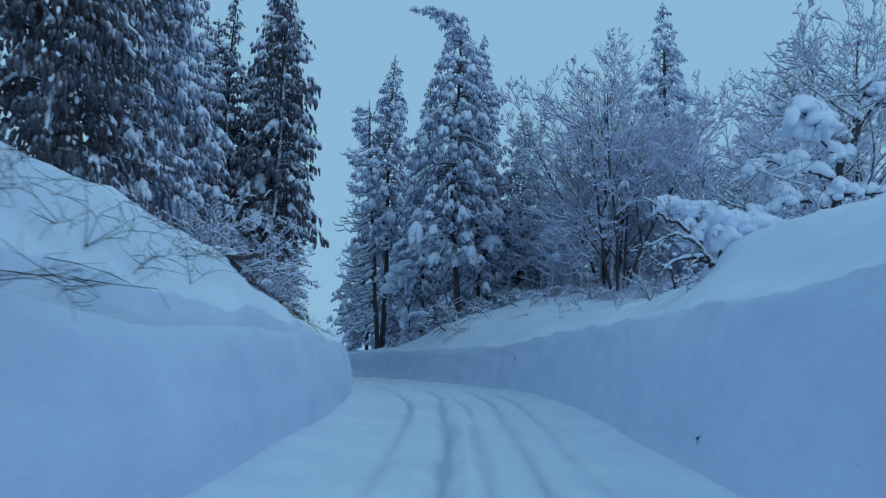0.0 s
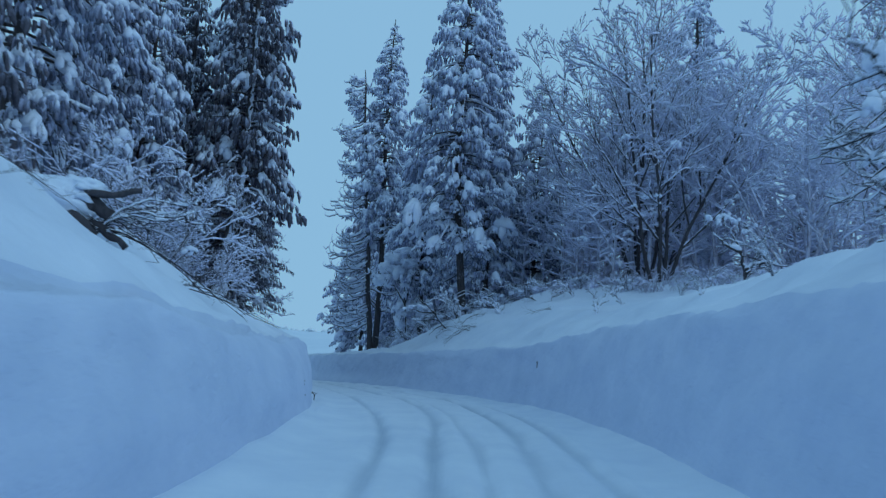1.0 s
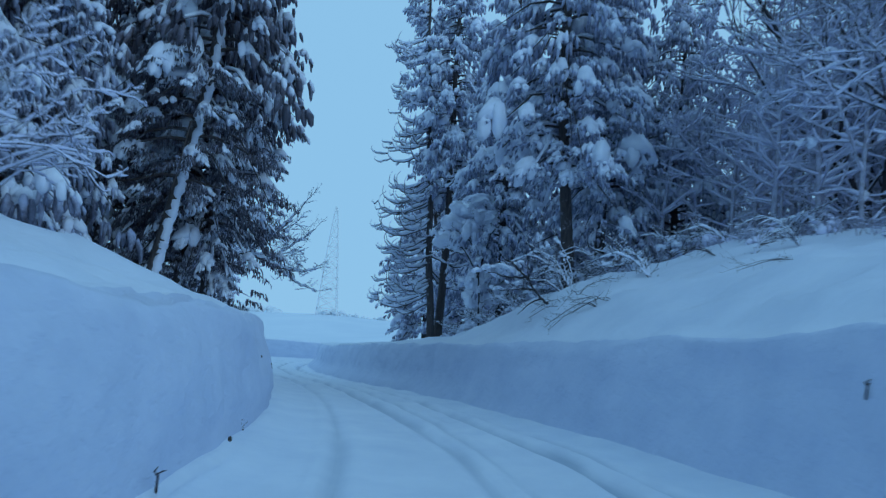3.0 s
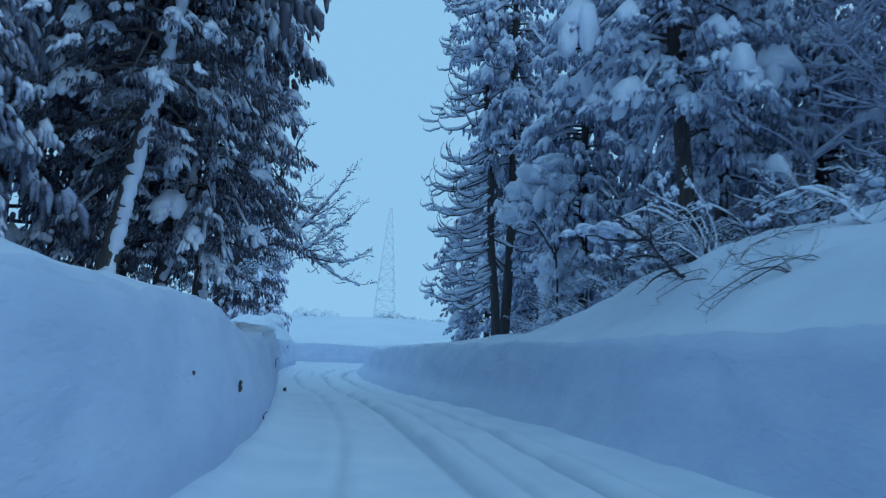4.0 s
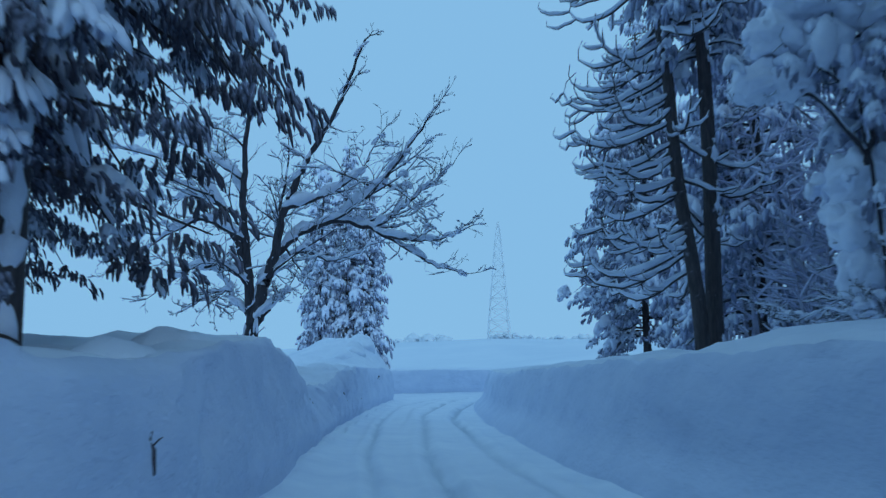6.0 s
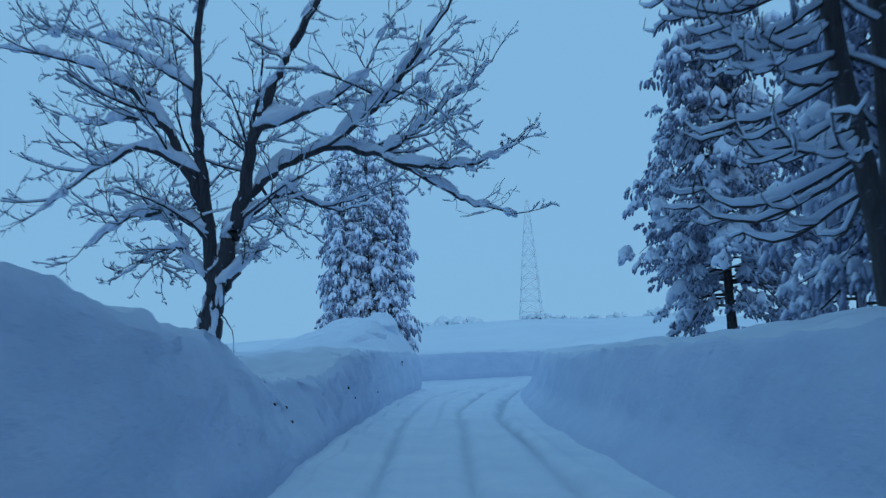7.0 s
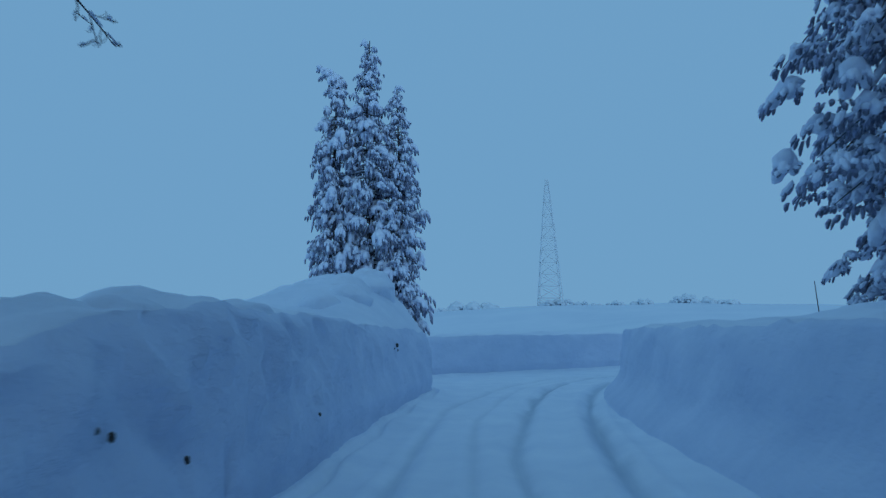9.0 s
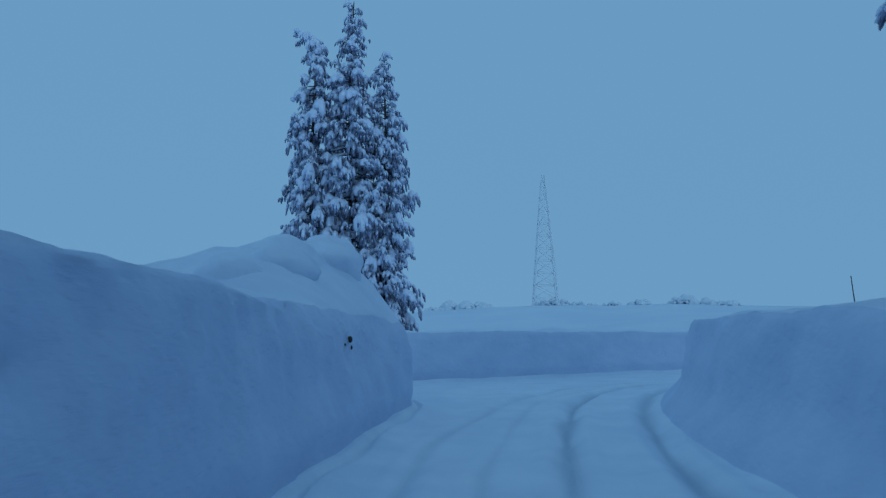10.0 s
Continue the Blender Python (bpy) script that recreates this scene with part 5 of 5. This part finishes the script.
lying_brush(182, (1.6, 39.34), [(0.7, 40.2), (0.9, 40.6)], 0.018, 0.12)
AR = "snow-laden branches arching out of the bank"
s5 = put(shrub(76, AR, fan(76, 5, 1.9, 165, 0.45, 0.25), 0.032, 0.5, 6, 0.018), 1.1, 44.4)
s6 = put(shrub(77, AR, fan(77, 4, 1.5, 150, 0.55, 0.2), 0.03, 0.45, 6, 0.015), 2.6, 40.9)
again(s5, 2.4, 46.6, 15, 0.9)
again(s6, -0.6, 48.2, -10, 0.9)
again(s6, -1.4, 51.6, 10, 0.8)
again(s5, -0.8, 54.2, 20, 0.7)
again(s6, 4.9, 42.8, 20, 0.9)
again(s6, -2.4, 56.5, 0, 0.8)
again(s5, 5.6, 39.6, 20, 0.6)


def bowed_shrub(seed, label, foot, arms, caps, load=0.05, radius=0.03, twig=0.4, twigs=7, heavy=False):
    """A shrub pressed down by snow: dark arms, with thick caps of snow (x, y, z, sizes) on them."""
    ob = shrub(seed, label, arms, load, twig, twigs, radius)
    rng = np.random.default_rng(seed + 1)
    snow = Soup()
    for x, y, z, sx, sy, sz in caps:
        if heavy:
            place_shape(snow, LUMPS[rng.integers(6)], LUMP_F, np.array([x, y, z]), rng.uniform(-0.4, 0.4), rng.uniform(-0.15, 0.15), (sx, sy, sz * 0.85))
        for _ in range(5 if sx < 0.45 else 8):
            o = rng.normal(size=3) * [sx * 0.55, sy * 0.5, sz * 0.4]
            k = rng.uniform(0.22, 0.46)
            place_shape(snow, PILLOWS_FINE[rng.integers(8)], PILLOW_FINE_F, np.array([x, y, z]) + o, rng.uniform(-0.6, 0.6), rng.uniform(-0.3, 0.3), (sx * k, sy * k, sz * k * 1.1))
    snow.part("snow_cap", M_CAP, ob, "thick rounded caps of snow", "stuff")
    ob.matrix_world = Matrix.Translation((foot[0], foot[1], ground_z(*foot)))
    return ob


bowed_shrub(181, "bowed shrub with dark arms under thick rounded snow", (5.1, 14.2),
            [[(0, 0, -0.2), (-0.35, 0, 0.22), (-0.62, 0, 0.62), (-0.98, 0, 0.72), (-1.12, 0.03, 1.0), (-1.34, 0.05, 1.12), (-1.3, 0.05, 1.4)], [(0, 0, -0.2), (-0.4, -0.1, 0.3), (-0.8, -0.1, 0.42), (-1.2, -0.1, 0.2)],
             [(0.1, 0, -0.2), (0.05, 0, 0.5), (-0.15, 0.1, 0.9), (-0.2, 0.1, 1.35)], [(-0.3, 0, 0.2), (-0.25, 0, 0.6), (-0.45, 0, 0.95), (-0.4, 0, 1.25)],
             [(0, 0, -0.2), (-0.4, -0.1, 0.0), (-0.8, -0.1, -0.1), (-1.1, -0.1, -0.4)], [(0.6, 0.1, -0.1), (0.7, 0.1, 0.5), (0.6, 0.1, 0.9)], [(0, -0.1, -0.2), (-0.3, -0.2, 0.05), (-0.5, -0.2, -0.2), (-0.6, -0.2, -0.6)]],
            [(-0.95, 0.15, 1.0, 0.16, 0.2, 0.24), (-0.75, 0.2, 1.05, 0.22, 0.25, 0.2), (-0.45, 0.2, 0.95, 0.26, 0.3, 0.22), (-0.15, 0.2, 0.9, 0.26, 0.3, 0.28), (0.15, 0.2, 0.75, 0.32, 0.4, 0.3), (0.5, 0.25, 0.62, 0.4, 0.5, 0.34),
             (0.95, 0.35, 0.5, 0.55, 0.8, 0.42), (1.5, 0.5, 0.4, 0.7, 0.9, 0.42), (0.3, 0.2, 0.35, 0.4, 0.4, 0.34), (0.8, 0.25, 0.15, 0.55, 0.6, 0.42), (-0.3, 0.3, 0.5, 0.3, 0.35, 0.3), (1.3, 0.4, 0.0, 0.7, 0.8, 0.45)], 0.03, 0.042, 0.5, 7, True)
bowed_shrub(183, "dark forked branch bent under a slab of snow", (0.3, 42.72),
            [[(0.1, -0.05, -0.1), (-0.18, 0.1, 0.13), (-0.4, 0.2, 0.35), (-0.56, 0.3, 0.64), (-0.59, 0.3, 1.03), (-0.65, 0.3, 1.42)],
             [(-0.56, 0.3, 0.62), (-0.73, 0.5, 0.82), (-0.96, 0.7, 1.04), (-1.28, 0.9, 1.25), (-1.54, 1.0, 1.58)], [(-0.4, 0.2, 0.35), (-0.6, 0.3, 0.4), (-0.88, 0.3, 0.36), (-1.3, 0.5, 0.3)],
             [(-0.18, 0.1, 0.12), (-0.45, 0.0, 0.03), (-0.8, 0.0, -0.34)], [(-0.6, 0.4, 0.7), (-1.0, 0.8, 0.7), (-1.62, 1.2, 0.86), (-2.03, 1.3, 0.95)]],
            [(-1.45, 1.1, 1.02, 0.6, 0.42, 0.22), (-1.0, 0.85, 1.05, 0.42, 0.35, 0.24), (-1.85, 1.2, 0.9, 0.4, 0.35, 0.2), (-0.95, 0.6, 0.60, 0.34, 0.25, 0.12), (-1.3, 0.7, 0.36, 0.28, 0.25, 0.12)], 0.004, 0.034, 0.45, 6)
bowed_shrub(185, "tangled low shrub holding cushions of snow", (0.75, 43.3),
            [[(0, 0, -0.1), (-0.1, 0, 0.5), (-0.3, 0.1, 0.9), (-0.9, 0.2, 1.2)], [(0, 0, -0.1), (0.0, 0, 0.5), (-0.1, 0.1, 0.8), (-0.5, 0.2, 0.7)], [(0, 0, -0.1), (0.2, 0.1, 0.4), (0.0, 0.2, 1.0), (-0.3, 0.2, 1.5)],
             [(0, 0, -0.1), (-0.5, 0.1, 0.3), (-0.9, 0.2, 0.3)], [(0, 0, -0.1), (-0.3, 0.3, 0.7), (-0.7, 0.4, 1.1), (-0.8, 0.4, 1.7)]],
            [(-0.55, 0.3, 1.3, 0.17, 0.15, 0.15), (-0.8, 0.3, 1.55, 0.13, 0.13, 0.18), (-0.1, 0.2, 1.05, 0.16, 0.15, 0.14), (-0.3, 0.2, 1.4, 0.11, 0.11, 0.17), (-0.9, 0.3, 1.1, 0.15, 0.15, 0.11)], 0.012, 0.02, 0.35, 5)
bowed_shrub(191, "small forked tree with a clump of snow in its crown", (9.9, 32.2),
            [[(0, 0, -0.3), (-0.1, 0, 0.7), (-0.25, 0, 1.5), (-0.75, 0, 2.3)], [(-0.05, 0, 0.5), (0.2, 0, 1.0), (0.5, 0, 1.7)], [(-0.1, 0, 0.7), (0.5, 0.1, 1.0), (1.4, 0.1, 0.9)], [(-0.2, 0, 1.3), (-0.7, 0, 1.5), (-1.1, 0, 1.9)]],
            [(-0.75, 0, 2.5, 0.30, 0.3, 0.26), (-0.4, 0, 2.4, 0.26, 0.26, 0.24), (-1.05, 0, 2.3, 0.22, 0.25, 0.2), (-0.05, 0, 2.0, 0.18, 0.2, 0.18), (0.2, 0, 1.7, 0.16, 0.2, 0.15), (0.4, 0, 1.4, 0.2, 0.2, 0.16)], 0.06, 0.07, 0.6, 6)
bowed_shrub(187, "shrub buried in a great rounded cushion of snow", (-2.2, 56.6),
            [[(0, 0, -0.1), (0.3, 0, 0.8), (0.7, -0.1, 1.4), (1.2, -0.2, 1.2)], [(0, 0, -0.1), (0.2, 0, 0.9), (0.7, -0.1, 1.8), (1.1, -0.2, 1.7)], [(0, 0, -0.1), (-0.2, 0, 0.8), (-0.4, -0.1, 1.5), (-0.7, 0, 1.1)],
             [(0, 0, -0.1), (0.5, -0.2, 0.5), (1.1, -0.3, 0.7), (1.6, -0.4, 0.4)], [(0, 0, -0.1), (0.1, 0, 1.2), (0.0, 0, 2.4), (0.3, -0.1, 3.0)]],
            [(-0.1, 0, 2.6, 0.62, 0.55, 0.6), (0.4, 0, 2.75, 0.5, 0.45, 0.45), (-0.4, -0.1, 1.8, 0.5, 0.45, 0.6), (0.9, -0.1, 2.2, 0.4, 0.35, 0.4), (-0.3, 0, 1.0, 0.4, 0.4, 0.6), (0.5, 0.1, 1.8, 0.35, 0.3, 0.4)], 0.03, 0.025, 0.4, 7, True)
bent = bowed_shrub(189, "young tree bent over by a great load of snow", (-2.3, 56.0),
            [[(0, 0, -0.1), (0.1, 0, 2.0), (-0.1, -0.1, 4.4), (-0.4, -0.2, 6.2), (-0.9, -0.3, 6.8)], [(-0.1, 0, 3.6), (0.2, -0.1, 4.9), (0.4, -0.2, 5.9), (0.3, -0.2, 6.4)], [(-0.1, -0.1, 3.8), (-0.8, -0.1, 4.9), (-1.5, -0.1, 5.0), (-1.9, -0.1, 4.7)],
             [(-0.2, -0.1, 4.8), (-0.9, -0.1, 5.6), (-1.5, -0.1, 5.9)]],
            [(-0.4, 0, 7.0, 0.55, 0.5, 0.38), (-0.9, -0.1, 6.6, 0.6, 0.5, 0.5), (-0.2, 0, 6.4, 0.5, 0.45, 0.45), (0.25, 0, 6.3, 0.36, 0.36, 0.36), (-1.3, -0.1, 5.95, 0.5, 0.45, 0.5), (-1.7, -0.1, 5.2, 0.45, 0.4, 0.45),
             (-1.2, -0.1, 5.2, 0.4, 0.36, 0.45), (-0.6, -0.1, 5.8, 0.42, 0.4, 0.42), (0.3, 0, 5.8, 0.28, 0.28, 0.3), (-0.1, -0.1, 5.2, 0.3, 0.3, 0.3)], 0.04, 0.05, 0.6, 8, True)
bent.location.z -= 0.9

low = bowed_shrub(193, "low leafless shrub heaped with small cushions of snow", (1.2, 46.5),
                  fan(193, 7, 1.0, 170, 0.35) + fan(194, 4, 0.8, 20, 0.4),
                  [(-0.3, 0, 0.55, 0.32, 0.3, 0.2), (0.1, 0.1, 0.45, 0.3, 0.3, 0.2), (-0.7, 0.1, 0.45, 0.28, 0.25, 0.16), (0.4, 0, 0.3, 0.25, 0.25, 0.16), (-0.1, -0.1, 0.2, 0.4, 0.35, 0.2), (-0.9, 0, 0.2, 0.25, 0.25, 0.16)], 0.03, 0.014, 0.35, 5)
for x, y, turn, size in ((2.8, 45.0, 40, 1.1), (0.2, 47.6, 150, 0.9), (3.9, 44.2, 230, 1.2), (-0.6, 49.5, 80, 1.0), (5.2, 44.6, 310, 1.0), (-1.6, 52.5, 20, 1.1), (-2.5, 54.8, 190, 0.9), (2.0, 48.5, 270, 1.3), (6.3, 42.4, 120, 0.9), (7.6, 38.6, 60, 0.8), (-3.0, 58.5, 340, 1.0)):
    again(low, x, y, turn, size)


def stub():
    """A torn root stock: dark stubs that poke out from under a drift."""
    rng = np.random.default_rng(81)
    root = tagged(new("tree_stub"), label="torn dark root stock poking out from under drifted snow", category="stub")
    for pts, r in (([(-0.3, 0, -0.25), (0.0, 0, 0.0), (0.25, 0.05, 0.02), (0.42, 0.1, -0.12)], 0.12), ([(-0.2, 0.1, -0.1), (0.05, 0.1, 0.16), (0.25, 0.12, 0.22)], 0.09), ([(-0.2, -0.1, -0.3), (0.1, -0.12, -0.15), (0.35, -0.1, -0.35)], 0.09),
                   ([(-0.1, 0, -0.1), (0.2, -0.05, 0.12), (0.5, -0.05, 0.10), (0.75, 0.0, 0.2)], 0.05), ([(0.0, 0, -0.2), (0.3, 0.1, -0.22), (0.55, 0.15, -0.4)], 0.06)):
        wood = Soup()
        t = np.linspace(0, len(pts) - 1, 9)
        q = np.stack([np.interp(t, np.arange(len(pts)), np.array(pts)[:, c]) for c in range(3)], 1) + rng.normal(size=(9, 3)) * 0.012
        tube(wood, q, np.linspace(r, r * 0.55, 9) * rng.uniform(0.85, 1.2, 9), 9)
        wood.part("root", M_TWIG, root)
    snow = Soup()
    for x, z, k in ((-0.35, 0.18, 0.5), (-0.05, 0.26, 0.3), (0.12, 0.32, 0.2), (-0.7, 0.05, 0.6)):
        place_shape(snow, LUMPS[rng.integers(6)], LUMP_F, np.array([x, 0.05, z - 0.1]), rng.uniform(-0.5, 0.5), -0.2, (k, k * 0.9, k * 0.5))
    snow.part("snow_cap", M_SNOW, root, "drifted snow over the roots")
    return root


def snowy_thicket(seed, x, y, size):
    """A far bush buried in snow: a heap of lobes with gaps."""
    rng = np.random.default_rng(seed)
    soup = Soup()
    for _ in range(9):
        k = size * rng.uniform(0.22, 0.5)
        at = rng.normal(size=3) * [size * 0.75, size * 0.4, 0] + [0, 0, size * rng.uniform(0.0, 0.35)]
        place_shape(soup, PILLOWS_FINE[rng.integers(8)], PILLOW_FINE_F, at, rng.uniform(0, 6), 0.0, (k * 1.3, k, k))
    ob = new("snowy_thicket", tri_mesh("snowy_thicket", np.concatenate(soup.v), np.concatenate(soup.f), [M_THICKET]))
    ob.location = (x, y, float(field_z(np.array([x]), np.array([y]))[0]) - 0.2)
    tagged(ob, label="far low thicket buried in snow on the open field", category="thicket", group="buried thickets on the field")


for n, (x, y, size) in enumerate([(-95, 290, 5.5), (-88, 292, 3.4), (-103, 289, 3.0), (-68, 292, 3.2), (-60, 294, 2.6), (-42, 294, 3.4), (-30, 296, 4.4), (-24, 297, 3.2), (-18, 294, 3.0), (-50, 291, 2.2)]):
    snowy_thicket(300 + n, x, y, size)

put(stub(), -5.7, 19.2, 0, 1.45, -0.1)


# ---- bits of soil and twig thrown up by the plough, and dark lumps for shaded pits ----
def clod(seed, x, y, z, size, label="dark lump of soil and painted pit shade in the snow wall"):
    rng = np.random.default_rng(seed)
    v, f = icosphere(3)
    w = v * (1 + 0.35 * np.array([noise.noise(Vector(q * 1.7 + rng.uniform(0, 9))) for q in v]))[:, None] * size * np.array([0.7, 0.6, 0.95])
    ob = new("soil_pit_lump", tri_mesh("soil_pit_lump", w, f, [M_CLOD]))
    ob.location = (x, y, z)
    tagged(ob, label=label, category="clod", group="bits thrown up by the plough")


for n, (x, y, z, size) in enumerate([(-3.75, 31.41, 0.33, 0.035), (-9.05, 48.6, 0.25, 0.065), (-5.40, 37.76, 0.96, 0.05), (-5.43, 37.85, 1.02, 0.03), (-4.91, 35.67, 1.21, 0.025), (-2.62, 23.65, 0.63, 0.010), (-2.68, 23.79, 0.91, 0.009),
                                      (-2.66, 23.74, 0.84, 0.008), (-19.58, 75.64, 1.13, 0.045), (-19.62, 75.75, 1.02, 0.028), (-19.55, 75.45, 1.06, 0.02),
                                      # dark lumps added in the wall's pits, in place of their shade
                                      (-13.44, 57.47, 0.85, 0.028), (-13.99, 58.62, 0.72, 0.035), (-13.74, 58.39, 0.53, 0.03), (-15.97, 64.72, 0.48, 0.03), (-15.55, 63.55, 0.81, 0.022), (-15.6, 63.7, 0.76, 0.03), (-17.06, 68.21, 0.42, 0.025)]):
    clod(90 + n, x, y, z, size, "dark clod of soil lying on the road's edge" if z < 0.4 else "dark lump of soil and painted pit shade in the snow wall")


def wall_twig(seed, x, y, h, size):
    rng = np.random.default_rng(seed)
    s = Soup()
    tube(s, [(0, 0, -0.1), (0.01, -0.02, 0.05), (-0.02, -0.03, size * 0.6), (0.02, -0.06, size)], [0.012, 0.011, 0.009, 0.004], 5)
    tube(s, [(-0.01, -0.02, size * 0.4), (0.05, -0.03, size * 0.7), (0.09, -0.05, size * 0.8)], [0.007, 0.006, 0.003], 4)
    ob = new("broken_twig", tri_mesh("broken_twig", np.concatenate(s.v), np.concatenate(s.f), [M_TWIG]))
    ob.location = (x, y, float(road_z(y)) + h)
    tagged(ob, label="short broken twig sticking out of the snow wall", category="twig", group="bits thrown up by the plough")


for n, (x, y, h, size) in enumerate([(3.08, 9.3, 0.42, 0.07), (2.95, 30.3, 1.3, 0.10), (3.6, 24.5, 0.6, 0.12), (-2.35, 11.0, 0.9, 0.10), (-3.2, 28.4, 0.15, 0.12), (-8.27, 45.92, 0.84, 0.16), (-6.37, 40.89, 0.10, 0.16)]):
    wall_twig(120 + n, x, y, h, size)


# ---- far off ----
def pole():
    root = tagged(new("marker_pole"), label="thin leaning dark pole beyond the snow wall", category="pole")
    s = Soup()
    tube(s, [(0, 0, -1.6), (-0.1, 0, 1.5), (-0.3, 0, 4.4)], [0.045, 0.04, 0.03], 8)
    s.part("shaft", M_TWIG, root)
    root.matrix_world = Matrix.Translation((-7.7, 122, 0.6))


pole()


# ---- lumps of thrown snow on the wall's brow, on the mound and at the foot ----
def snow_lump(seed, x, y, size, sink=0.35):
    rng = np.random.default_rng(seed)
    v, f = icosphere(4)
    off = Vector((seed * 1.7, 0, 0))
    w = v * (1 + 0.16 * np.array([noise.fractal(Vector(q) * 1.1 + off, 1.0, 2.0, 3) for q in v]))[:, None]
    w = w * np.array([1.0, rng.uniform(0.9, 1.6), rng.uniform(0.62, 0.85)]) * size
    ob = new("snow_lump", tri_mesh("snow_lump", w, f, [M_SNOW]))
    ob.matrix_world = Matrix.Translation((x, y, ground_z(x, y) - sink * size)) @ Matrix.Rotation(rng.uniform(-0.5, 0.5) + 0.35, 4, "Z")
    tagged(ob, label="rounded lump of thrown snow on the snow wall", category="snow lump", group="lumps of thrown snow")


for n, (y, out, size) in enumerate([(63.8, 0.75, 0.26), (64.9, 0.85, 0.32), (66.0, 0.7, 0.24), (67.2, 0.8, 0.34), (55.0, 1.3, 0.5), (53.2, 1.1, 0.45), (47.0, 1.0, 0.40), (48.6, 1.0, 0.5), (45.2, 1.2, 0.4),
                                     (75.4, 2.0, 0.55), (76.8, 1.7, 0.6), (78.2, 2.2, 0.8), (79.8, 1.8, 0.75), (81.2, 2.0, 0.7), (82.4, 2.5, 0.6), (79.8, 3.2, 0.9)]):
    snow_lump(200 + n, float(road_left(y)) - out, y, size, 0.5)
for n, (y, out, size) in enumerate([(83.8, -0.3, 0.20), (84.6, -0.6, 0.24), (85.6, -0.4, 0.16), (84.9, 0.2, 0.28)]):
    snow_lump(240 + n, float(road_left(y)) - out, y, size, 0.2)
